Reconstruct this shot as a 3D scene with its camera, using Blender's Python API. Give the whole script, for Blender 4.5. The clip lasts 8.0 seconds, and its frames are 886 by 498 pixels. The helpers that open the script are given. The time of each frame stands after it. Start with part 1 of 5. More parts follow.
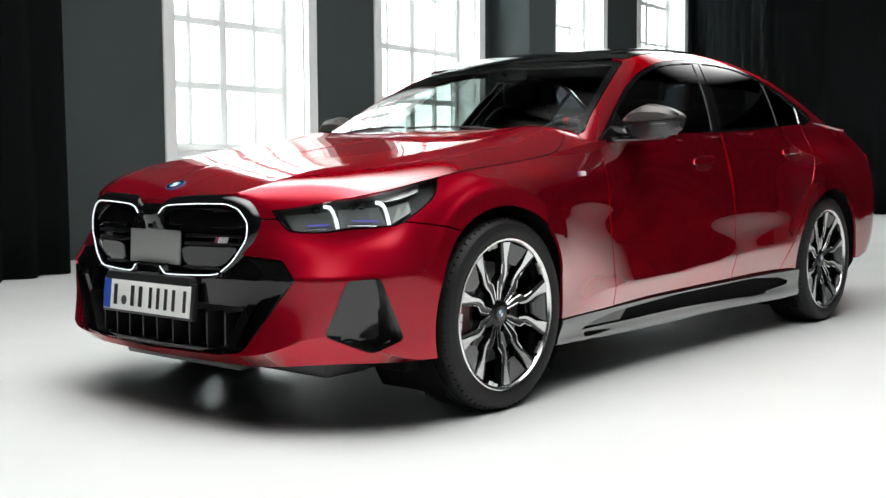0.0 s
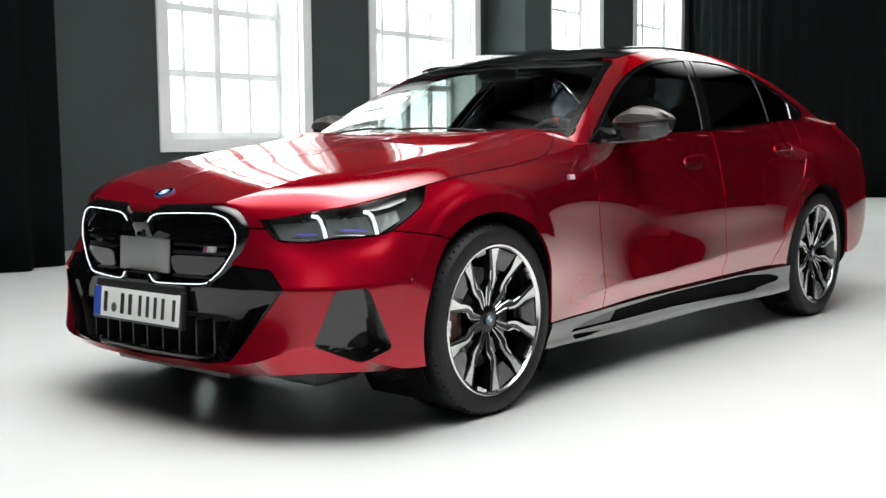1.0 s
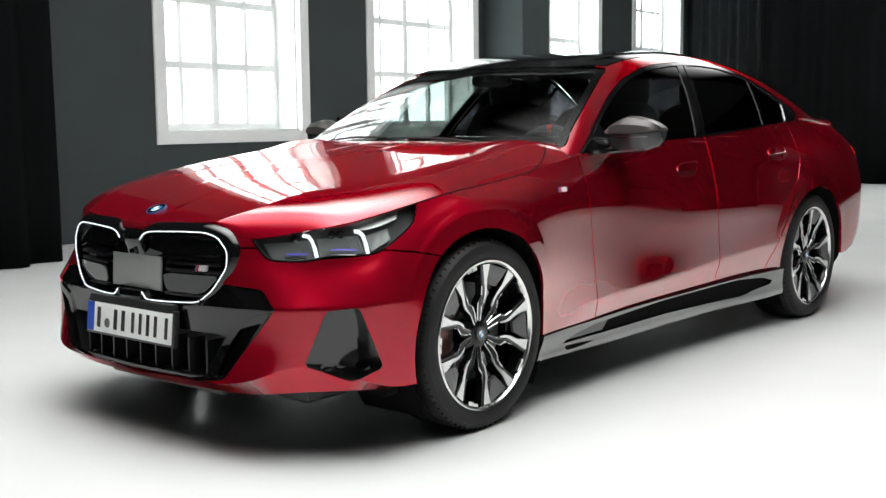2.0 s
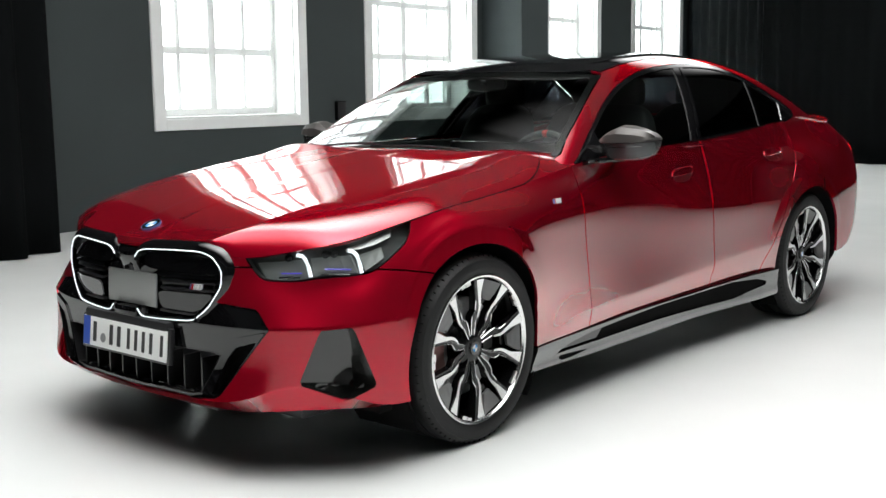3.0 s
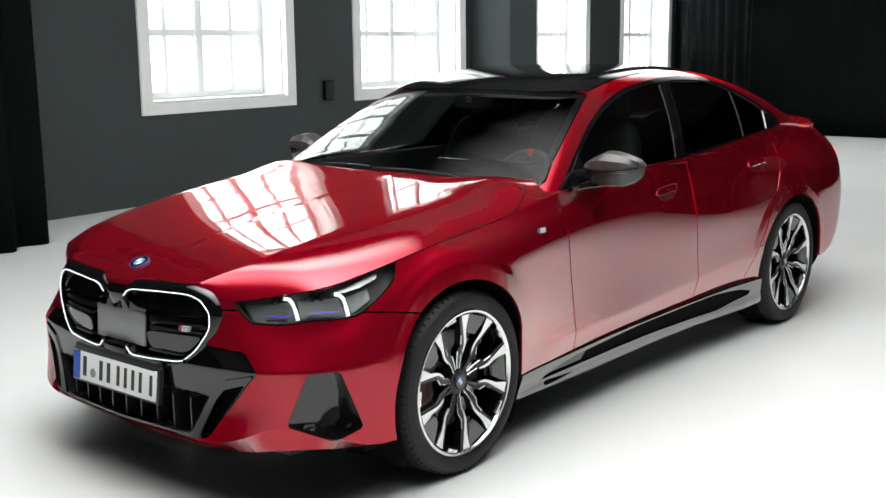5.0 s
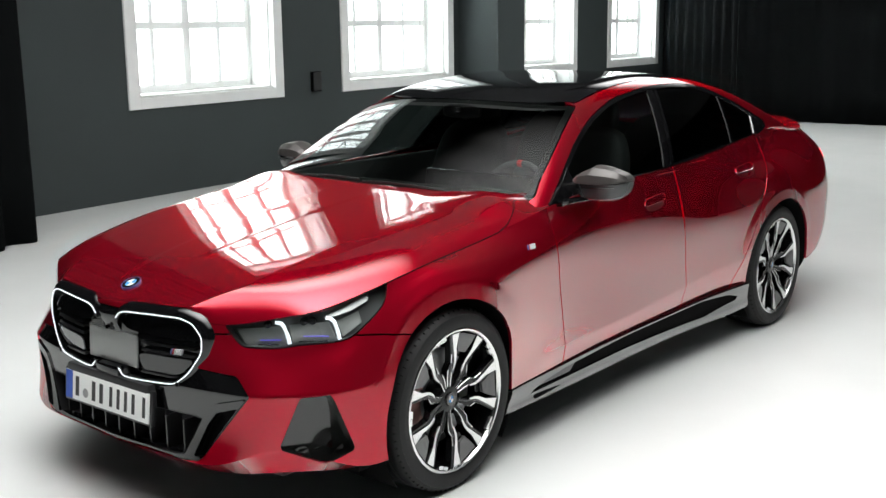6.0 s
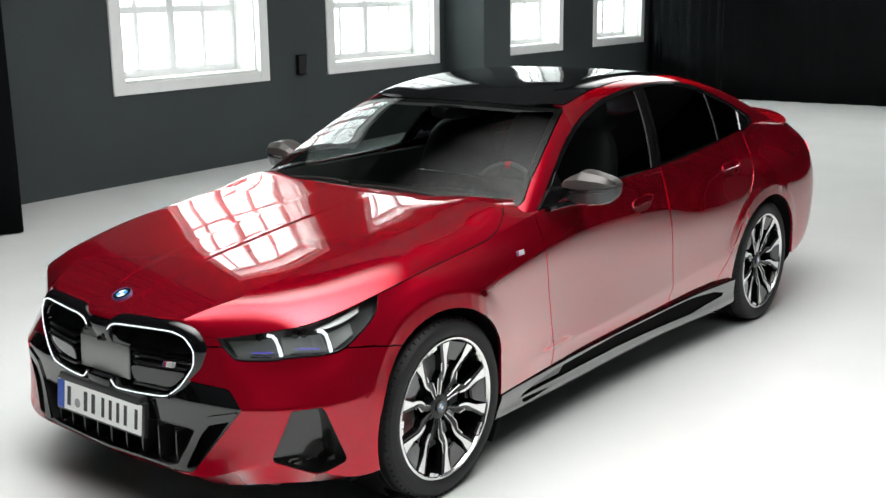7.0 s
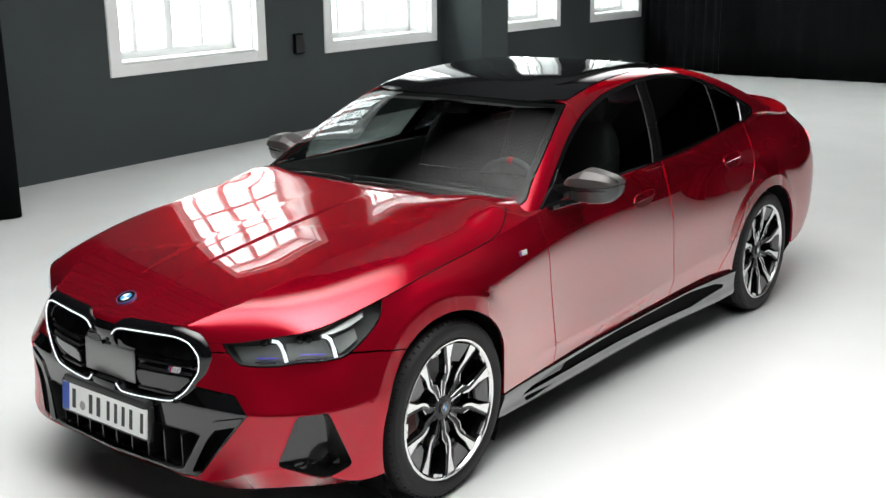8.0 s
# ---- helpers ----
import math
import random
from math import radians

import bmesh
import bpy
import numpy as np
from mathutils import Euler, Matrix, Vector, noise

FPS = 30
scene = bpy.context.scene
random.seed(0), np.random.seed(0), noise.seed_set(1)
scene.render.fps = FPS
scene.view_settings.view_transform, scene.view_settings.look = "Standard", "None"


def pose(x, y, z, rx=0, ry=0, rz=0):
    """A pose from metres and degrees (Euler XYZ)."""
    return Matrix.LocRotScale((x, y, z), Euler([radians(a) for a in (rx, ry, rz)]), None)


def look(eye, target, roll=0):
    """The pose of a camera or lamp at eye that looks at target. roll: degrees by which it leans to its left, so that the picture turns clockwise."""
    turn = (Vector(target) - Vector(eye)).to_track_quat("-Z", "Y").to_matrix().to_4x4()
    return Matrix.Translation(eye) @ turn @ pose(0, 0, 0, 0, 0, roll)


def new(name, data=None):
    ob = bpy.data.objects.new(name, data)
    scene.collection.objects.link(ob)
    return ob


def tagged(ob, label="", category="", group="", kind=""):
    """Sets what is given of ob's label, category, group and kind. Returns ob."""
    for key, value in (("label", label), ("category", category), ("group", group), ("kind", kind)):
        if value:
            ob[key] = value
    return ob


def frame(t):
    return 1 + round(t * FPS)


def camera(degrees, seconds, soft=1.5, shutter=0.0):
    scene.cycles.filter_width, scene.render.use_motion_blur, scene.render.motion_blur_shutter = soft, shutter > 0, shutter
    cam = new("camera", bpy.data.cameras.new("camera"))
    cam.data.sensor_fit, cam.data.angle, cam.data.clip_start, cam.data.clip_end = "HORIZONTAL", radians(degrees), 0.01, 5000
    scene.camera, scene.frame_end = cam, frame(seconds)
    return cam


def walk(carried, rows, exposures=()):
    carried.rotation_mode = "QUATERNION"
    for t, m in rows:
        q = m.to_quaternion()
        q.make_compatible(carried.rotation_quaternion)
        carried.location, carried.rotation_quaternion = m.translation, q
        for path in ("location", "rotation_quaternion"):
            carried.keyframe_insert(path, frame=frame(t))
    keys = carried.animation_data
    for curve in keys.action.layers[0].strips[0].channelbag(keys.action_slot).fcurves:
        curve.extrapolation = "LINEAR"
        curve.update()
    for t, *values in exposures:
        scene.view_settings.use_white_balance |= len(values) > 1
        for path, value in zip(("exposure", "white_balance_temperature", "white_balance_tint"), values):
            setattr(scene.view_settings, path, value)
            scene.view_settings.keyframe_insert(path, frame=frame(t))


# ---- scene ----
cam = camera(43.3, 8.0)
PATH = [
    (0, (-3.226, -3.367, 0.905), (-1.708, -2.073, 0.752), -0.3),
    (0.5, (-3.216, -3.381, 0.941), (-1.699, -2.088, 0.776), -0.4),
    (1, (-3.205, -3.397, 1.006), (-1.688, -2.107, 0.815), -0.5),
    (1.5, (-3.192, -3.412, 1.074), (-1.678, -2.122, 0.862), -0.5),
    (2, (-3.184, -3.424, 1.14), (-1.671, -2.136, 0.912), -0.6),
    (3.5, (-3.158, -3.446, 1.385), (-1.653, -2.165, 1.078), -0.6),
    (4, (-3.156, -3.453, 1.459), (-1.651, -2.177, 1.13), -0.6),
    (4.5, (-3.152, -3.453, 1.53), (-1.645, -2.184, 1.185), -0.6),
    (6, (-3.155, -3.445, 1.758), (-1.638, -2.204, 1.363), -0.7),
    (6.5, (-3.158, -3.437, 1.835), (-1.635, -2.213, 1.411), -0.7),
    (7, (-3.159, -3.427, 1.9), (-1.634, -2.213, 1.456), -0.7),
    (7.5, (-3.158, -3.409, 1.969), (-1.634, -2.204, 1.495), -0.7),
    (8, (-3.158, -3.388, 2.022), (-1.637, -2.187, 1.525), -0.7),
]
walk(cam, [(t, look(eye, target, roll)) for t, eye, target, roll in PATH])

# ---- world and light ----
world = bpy.data.worlds.new("studio_sky")
world.use_nodes = True
scene.world = world
WT = world.node_tree
SKY = WT.nodes.new("ShaderNodeTexSky")
SKY.sky_type, SKY.sun_disc = "NISHITA", False
SKY.sun_elevation, SKY.sun_rotation = radians(35), radians(20)
WT.links.new(SKY.outputs["Color"], WT.nodes["Background"].inputs["Color"])
WT.nodes["Background"].inputs["Strength"].default_value = 0.08
scene.view_settings.exposure = 0.0
SILK_GLOW, FILL_FAR = 10.3, 13.0

# ---- materials ----
def material(name, colour, rough=0.5, metal=0.0, coat=0.0, **more):
    """A Principled material with two scales of variation in colour, roughness and relief."""
    mat = bpy.data.materials.new(name)
    mat.use_nodes = True
    tree = mat.node_tree
    b = tree.nodes["Principled BSDF"]
    b.inputs["Base Color"].default_value = (*colour, 1)
    b.inputs["Roughness"].default_value = rough
    b.inputs["Metallic"].default_value = metal
    b.inputs["Coat Weight"].default_value = coat
    b.inputs["Coat Roughness"].default_value = more.get("coat_rough", 0.02)
    b.inputs["IOR"].default_value = more.get("ior", 1.5)
    b.inputs["Transmission Weight"].default_value = more.get("clear", 0.0)
    b.inputs["Specular IOR Level"].default_value = more.get("spec", 0.5)
    b.inputs["Specular Tint"].default_value = (*more.get("tint", (1, 1, 1)), 1)
    b.inputs["Coat IOR"].default_value = more.get("coat_ior", 1.5)
    if "emit" in more:
        b.inputs["Emission Color"].default_value = (*more.get("glow", colour), 1)
        b.inputs["Emission Strength"].default_value = more["emit"]
    vary, size = more.get("vary", 0.0), more.get("size", 6.0)
    coords = tree.nodes.new("ShaderNodeTexCoord")
    if vary:
        coarse = tree.nodes.new("ShaderNodeTexNoise")
        coarse.inputs["Scale"].default_value, coarse.inputs["Detail"].default_value = size, 8
        tree.links.new(coords.outputs["Object"], coarse.inputs["Vector"])
        ramp = tree.nodes.new("ShaderNodeMapRange")
        ramp.inputs["From Min"].default_value, ramp.inputs["From Max"].default_value = 0.3, 0.7
        ramp.inputs["To Min"].default_value, ramp.inputs["To Max"].default_value = 1 - vary, 1 + vary
        tree.links.new(coarse.outputs["Fac"], ramp.inputs["Value"])
        mix = tree.nodes.new("ShaderNodeVectorMath")
        mix.operation = "SCALE"
        mix.inputs[0].default_value = colour
        tree.links.new(ramp.outputs["Result"], mix.inputs["Scale"])
        tree.links.new(mix.outputs["Vector"], b.inputs["Base Color"])
        rr = tree.nodes.new("ShaderNodeMapRange")
        rr.inputs["To Min"].default_value, rr.inputs["To Max"].default_value = max(0.02, rough * (1 - vary)), min(1, rough * (1 + vary))
        tree.links.new(coarse.outputs["Fac"], rr.inputs["Value"])
        tree.links.new(rr.outputs["Result"], b.inputs["Roughness"])
    if more.get("bump"):
        fine = tree.nodes.new("ShaderNodeTexNoise")
        fine.inputs["Scale"].default_value, fine.inputs["Detail"].default_value = more.get("grain", 200.0), 4
        tree.links.new(coords.outputs["Object"], fine.inputs["Vector"])
        bump = tree.nodes.new("ShaderNodeBump")
        bump.inputs["Strength"].default_value, bump.inputs["Distance"].default_value = more["bump"], more.get("deep", 0.002)
        tree.links.new(fine.outputs["Fac"], bump.inputs["Height"])
        tree.links.new(bump.outputs["Normal"], b.inputs["Normal"])
    return mat


PAINT = material("red_paint", (0.43, 0.003, 0.019), 0.32, 0.74, 1.0, coat_rough=0.012, coat_ior=4.3, vary=0.03, size=900.0, spec=0.0, tint=(0.7, 0.01, 0.04))

def facing_gloss(mat, low, high):
    """The clear coat mirrors more at a glance than face on."""
    tree = mat.node_tree
    view, scale = tree.nodes.new("ShaderNodeLayerWeight"), tree.nodes.new("ShaderNodeMapRange")
    view.inputs["Blend"].default_value = 0.5
    scale.interpolation_type = "SMOOTHSTEP"
    scale.inputs["From Min"].default_value, scale.inputs["From Max"].default_value = 0.32, 0.52
    scale.inputs["To Min"].default_value, scale.inputs["To Max"].default_value = low, high
    tree.links.new(view.outputs["Facing"], scale.inputs["Value"])
    tree.links.new(scale.outputs["Result"], tree.nodes["Principled BSDF"].inputs["Coat Weight"])


facing_gloss(PAINT, 0.11, 1.0)
INSERT = material("piano_black_bumper", (0.004, 0.004, 0.0045), 0.04, 0.0, 0.0, ior=1.8)
GLOSS = material("gloss_black", (0.004, 0.004, 0.0045), 0.05, 0.0, 0.0, ior=1.6)
SATIN = material("dark_plastic", (0.017, 0.017, 0.018), 0.36, vary=0.1, size=40.0)
GREY_TRIM = material("grey_trim", (0.02, 0.021, 0.0205), 0.16, 0.3, 1.0, coat_ior=2.3)
PANELGREY = material("sensor_cover_floor_grey", (0.33, 0.34, 0.33), 0.38, 0.1)
RUBBER = material("tyre_rubber", (0.012, 0.012, 0.0125), 0.55, vary=0.15, size=30.0, bump=0.3, grain=300.0, spec=0.3)
ALLOY = material("polished_alloy", (0.86, 0.86, 0.86), 0.22, 1.0)
RIMBLACK = material("black_wheel_paint", (0.006, 0.006, 0.0065), 0.12, 0.0, 0.0, spec=0.35)
RIMGREY = material("grey_wheel_paint", (0.12, 0.12, 0.122), 0.24, 0.75, 0.2)
AEROGREY = material("aero_insert_grey", (0.15, 0.152, 0.152), 0.32, 0.35)
HOUSING = material("lamp_housing_grey", (0.085, 0.088, 0.086), 0.35)
DISC = material("brake_disc_steel", (0.35, 0.35, 0.35), 0.35, 1.0, vary=0.1, size=60.0)
CALIPER = material("blue_caliper", (0.25, 0.12, 0.11), 0.4, 0.2)
LAMPWHITE = material("lit_light_strip", (0.9, 0.95, 1.0), 0.3, emit=1.1)
TAILRED = material("lit_tail_light", (0.6, 0.01, 0.02), 0.2, emit=2.0, glow=(1, 0.01, 0.02))
TAILPLAIN = material("red_enamel", (0.5, 0.01, 0.02), 0.3)
CHROME = material("chrome", (0.75, 0.75, 0.75), 0.08, 1.0)
PLATEWHITE = material("plate_white", (0.86, 0.87, 0.85), 0.4)
PLATEBLACK = material("plate_black", (0.02, 0.02, 0.02), 0.4)
PLATEBLUE = material("plate_blue", (0.02, 0.08, 0.45), 0.35)
EMBLEMBLUE = material("emblem_blue", (0.02, 0.25, 0.60), 0.35, 0.0, 0.1)
INTERIOR = material("dark_interior", (0.042, 0.044, 0.044), 0.6, vary=0.15, size=8.0, bump=0.03, grain=90.0)
FLOORWHITE = material("white_studio_floor", (0.71, 0.73, 0.72), 0.27, vary=0.025, size=1.3, bump=0.06, grain=60.0)
WALLDARK = material("dark_painted_wall", (0.033, 0.043, 0.0435), 0.75, vary=0.14, size=0.9, bump=0.25, grain=35.0)
DRAPE = material("black_drape", (0.0034, 0.0041, 0.0043), 0.95, spec=0.05, vary=0.1, size=3.0)
FRAMEWHITE = material("white_window_paint", (0.83, 0.84, 0.83), 0.4, vary=0.03, size=3.0)
SKYGLOW = material("bright_overcast_backdrop", (0.9, 0.95, 0.95), 1.0, emit=6.2, glow=(0.95, 1.0, 0.99))
BLACKGAP = material("deep_black", (0.006, 0.006, 0.006), 0.8, spec=0.05)
REDSHADE = material("shaded_red_paint", (0.08, 0.001, 0.004), 0.4, 0.3)
MIRRORCAP = material("carbon_cap", (0.075, 0.070, 0.067), 0.42, 0.5, 0.12)
MIRRORLOW = material("dark_grey_gloss", (0.045, 0.045, 0.047), 0.22, 0.3, 0.6)
STEERGREY = material("dark_grey_leather", (0.06, 0.062, 0.065), 0.5, vary=0.1, size=80.0)
MARKRED = material("red_stitching", (0.7, 0.03, 0.03), 0.5)
HEADLINER = material("dark_headliner", (0.06, 0.06, 0.062), 0.8, vary=0.1, size=80.0)

INTAKEGREY = material("intake_grey", (0.010, 0.0105, 0.010), 0.16, 0.0, 0.4, coat_ior=1.55)
LENSGREY = material("lens_reflection_grey", (0.30, 0.31, 0.30), 0.35, 0.3)
LAMPBLUE = material("lamp_blue_line", (0.08, 0.06, 0.5), 0.3, emit=0.45, glow=(0.16, 0.12, 1.0))
BADGEBLUE = material("badge_blue", (0.09, 0.13, 0.34), 0.35, 0.3)
BADGESILVER = material("badge_silver", (0.62, 0.62, 0.63), 0.45, 0.3)


def glass(name, tint, ior=1.5):
    """A thin clear sheet: it lets light straight through, tinted, and mirrors by Fresnel."""
    mat = bpy.data.materials.new(name)
    mat.use_nodes = True
    tree = mat.node_tree
    tree.nodes.remove(tree.nodes["Principled BSDF"])
    clear, gloss, mix, view, power, scale = [tree.nodes.new("ShaderNode" + k) for k in ("BsdfTransparent", "BsdfGlossy", "MixShader", "LayerWeight", "Math", "MapRange")]
    clear.inputs["Color"].default_value = (*tint, 1)
    gloss.inputs["Roughness"].default_value = 0.0
    view.inputs["Blend"].default_value = 0.5
    power.operation, power.inputs[1].default_value = "POWER", 4.5
    scale.inputs["To Min"].default_value = ((ior - 1) / (ior + 1)) ** 2
    tree.links.new(view.outputs["Facing"], power.inputs[0])
    tree.links.new(power.outputs["Value"], scale.inputs["Value"])
    tree.links.new(scale.outputs["Result"], mix.inputs["Fac"])
    tree.links.new(clear.outputs["BSDF"], mix.inputs[1])
    tree.links.new(gloss.outputs["BSDF"], mix.inputs[2])
    tree.links.new(mix.outputs["Shader"], tree.nodes["Material Output"].inputs["Surface"])
    return mat


GLASS = glass("tinted_glass", (0.62, 0.67, 0.65), 1.40)
SIDEGLASS = glass("tinted_side_glass", (0.36, 0.40, 0.39), 1.55)
DARKGLASS = glass("privacy_glass", (0.03, 0.03, 0.035), 1.55)
CLEAR = glass("clear_lens", (0.85, 0.88, 0.88), 1.75)
# added film that imitates the glare washing out the glazing bars
GLAREFILM = bpy.data.materials.new("glare_film")
GLAREFILM.use_nodes = True
FT = GLAREFILM.node_tree
FT.nodes.remove(FT.nodes["Principled BSDF"])
F_CLEAR, F_SOFT, F_MIX = [FT.nodes.new("ShaderNode" + k) for k in ("BsdfTransparent", "BsdfTranslucent", "MixShader")]
F_SOFT.inputs["Color"].default_value = (0.95, 0.97, 0.96, 1)
F_MIX.inputs["Fac"].default_value = 0.05
FT.links.new(F_CLEAR.outputs["BSDF"], F_MIX.inputs[1])
FT.links.new(F_SOFT.outputs["BSDF"], F_MIX.inputs[2])
FT.links.new(F_MIX.outputs["Shader"], FT.nodes["Material Output"].inputs["Surface"])
PANE = glass("window_pane", (0.96, 0.98, 0.98), 1.45)


def silk_material(strength):
    """A lit overhead silk: brightest in the middle, dying away softly towards its edges."""
    mat = bpy.data.materials.new("lit_overhead_silk")
    mat.use_nodes = True
    tree = mat.node_tree
    tree.nodes.remove(tree.nodes["Principled BSDF"])
    coords, grad, ramp, glow = [tree.nodes.new("ShaderNode" + k) for k in ("TexCoord", "TexGradient", "MapRange", "Emission")]
    grad.gradient_type = "SPHERICAL"
    ramp.interpolation_type = "SMOOTHSTEP"
    ramp.inputs["From Min"].default_value, ramp.inputs["From Max"].default_value = 0.0, 1.0
    ramp.inputs["To Max"].default_value = strength
    glow.inputs["Color"].default_value = (1, 1, 0.99, 1)
    tree.links.new(coords.outputs["Object"], grad.inputs["Vector"])
    tree.links.new(grad.outputs["Fac"], ramp.inputs["Value"])
    tree.links.new(ramp.outputs["Result"], glow.inputs["Strength"])
    tree.links.new(glow.outputs["Emission"], tree.nodes["Material Output"].inputs["Surface"])
    return mat


SILK, SILK_FILL = silk_material(SILK_GLOW), silk_material(FILL_FAR)
CEILINGGREY = material("dark_ceiling_paint", (0.035, 0.037, 0.037), 0.8, vary=0.08, size=0.8)
# ---- building helpers ----
from mathutils.bvhtree import BVHTree


def spline(t, p, q):
    """A natural cubic spline through p at t, at the places q."""
    t, p, q = np.asarray(t, float), np.asarray(p, float), np.asarray(q, float)
    n, h = len(t), np.diff(t)
    a = np.zeros((n, n))
    r = np.zeros((n,) + p.shape[1:])
    a[0, 0] = a[-1, -1] = 1
    sh = (-1,) + (1,) * (p.ndim - 1)
    d = np.diff(p, axis=0) / h.reshape(sh)
    for i in range(1, n - 1):
        a[i, i - 1], a[i, i], a[i, i + 1] = h[i - 1], 2 * (h[i - 1] + h[i]), h[i]
        r[i] = 6 * (d[i] - d[i - 1])
    m = np.linalg.solve(a, r.reshape(n, -1)).reshape(r.shape)
    k = np.clip(np.searchsorted(t, q) - 1, 0, n - 2)
    sq = q.reshape((-1,) + (1,) * (p.ndim - 1))
    hk, tk, tn = h[k].reshape(sq.shape), t[k].reshape(sq.shape), t[k + 1].reshape(sq.shape)
    u, v = tn - sq, sq - tk
    return (m[k] * u**3 + m[k + 1] * v**3) / (6 * hk) + (p[k] / hk - m[k] * hk / 6) * u + (p[k + 1] / hk - m[k + 1] * hk / 6) * v


def line(t, pairs):
    """A smooth curve through a few (place, value) pairs."""
    a = np.array(pairs, float)
    return spline(a[:, 0], a[:, 1], np.clip(np.atleast_1d(np.asarray(t, float)), a[0, 0], a[-1, 0]))


class Skin:
    """A sheet of faces with the normals of the surface that it was cut from."""

    def __init__(self, v, f, n):
        self.v, self.f, self.n = v, f, n

    @staticmethod
    def grid(g, flip=False):
        a, b = g.shape[:2]
        du, dv = np.gradient(g, axis=0), np.gradient(g, axis=1)
        n = np.cross(du, dv)
        n /= np.maximum(np.linalg.norm(n, axis=2, keepdims=True), 1e-9)
        i = np.arange(a * b).reshape(a, b)
        f = np.stack([i[:-1, :-1], i[1:, :-1], i[1:, 1:], i[:-1, 1:]], -1).reshape(-1, 4)
        if flip:
            n, f = -n, f[:, ::-1]
        return Skin(g.reshape(-1, 3), [tuple(q) for q in f.tolist()], n.reshape(-1, 3))

    def cut(self, fn):
        """The part of the sheet where fn(places) is below nought, cut along its zero line."""
        d = fn(self.v)
        v, n, f, edge = [], [], [], {}
        used = {}

        def keep(i):
            if i not in used:
                used[i] = len(v)
                v.append(self.v[i]), n.append(self.n[i])
            return used[i]

        def cross(i, j):
            key = (min(i, j), max(i, j))
            if key not in edge:
                s = d[i] / (d[i] - d[j])
                edge[key] = len(v)
                v.append(self.v[i] + s * (self.v[j] - self.v[i]))
                m = self.n[i] + s * (self.n[j] - self.n[i])
                n.append(m / max(np.linalg.norm(m), 1e-9))
            return edge[key]

        inside = (d < 0).tolist()
        for q in self.f:
            c = sum(inside[i] for i in q)
            if c == len(q):
                f.append(tuple(keep(i) for i in q))
            elif c:
                p = []
                for i, j in zip(q, q[1:] + q[:1]):
                    if inside[i]:
                        p.append(keep(i))
                    if inside[i] != inside[j]:
                        p.append(cross(i, j))
                if len(p) > 2:
                    f.append(tuple(p))
        return Skin(np.array(v).reshape(-1, 3), f, np.array(n).reshape(-1, 3))

    def moved(self, off):
        return Skin(self.v + self.n * off, self.f, self.n)

    def rim(self, depth):
        """The sheet with a lip turned in along all its open edges."""
        count = {}
        for q in self.f:
            for i, j in zip(q, q[1:] + q[:1]):
                count[(i, j)] = count.get((i, j), 0) + 1
        v, f, n, made = [*self.v], list(self.f), [*self.n], {}
        for (i, j) in list(count):
            if (j, i) in count:
                continue
            for k in (i, j):
                if k not in made:
                    made[k] = len(v)
                    v += [self.v[k], self.v[k] - self.n[k] * depth]
                    n += [self.n[k], self.n[k]]
            f.append((made[j], made[i], made[i] + 1, made[j] + 1))
        return Skin(np.array(v), f, np.array(n))


def outline(points, soft=2):
    """Signed distance to a closed outline whose corners are cut soft times; below nought inside."""
    p = np.array(points, float)
    for _ in range(soft):
        q = np.roll(p, -1, 0)
        p = np.stack([0.8 * p + 0.2 * q, 0.2 * p + 0.8 * q], 1).reshape(-1, 2)
    a, b = p, np.roll(p, -1, 0)

    def dist(xy):
        best, odd = np.full(len(xy), 1e9), np.zeros(len(xy), bool)
        for s, e in zip(a, b):
            d = e - s
            t = np.clip(((xy - s) @ d) / max(d @ d, 1e-12), 0, 1)
            best = np.minimum(best, np.linalg.norm(xy - s - t[:, None] * d, axis=1))
            hit = ((s[1] > xy[:, 1]) != (e[1] > xy[:, 1])) & (xy[:, 0] < d[0] * (xy[:, 1] - s[1]) / (d[1] if abs(d[1]) > 1e-12 else 1e-12) + s[0])
            odd ^= hit
        return np.where(odd, -best, best)

    return dist


def mesh_object(name, v, f, mat, parent=None, label="", smooth=True):
    me = bpy.data.meshes.new(name)
    me.from_pydata([tuple(map(float, q)) for q in v], [], f)
    me.materials.append(mat)
    if smooth:
        me.polygons.foreach_set("use_smooth", [True] * len(me.polygons))
        me.set_sharp_from_angle(angle=radians(38))
    ob = new(name, me)
    ob.parent = parent
    return tagged(ob, label)


def part(name, bm, mat, parent=None, label="", smooth=True):
    """Links a bmesh as one mesh object under a thing or a part."""
    me = bpy.data.meshes.new(name)
    bmesh.ops.recalc_face_normals(bm, faces=bm.faces)
    bm.to_mesh(me)
    bm.free()
    me.materials.append(mat)
    if smooth:
        me.polygons.foreach_set("use_smooth", [True] * len(me.polygons))
        me.set_sharp_from_angle(angle=radians(32))
    ob = new(name, me)
    ob.parent = parent
    return tagged(ob, label)


def panel(name, skin, mat, parent, label="", lip=0.012):
    s = skin.rim(lip) if lip else skin
    return mesh_object(name, s.v, s.f, mat, parent, label)


def thing(name, label, category, group="", at=(0, 0, 0)):
    ob = new(name)
    ob.empty_display_size = 0.1
    ob.location = at
    return tagged(ob, label, category, group)


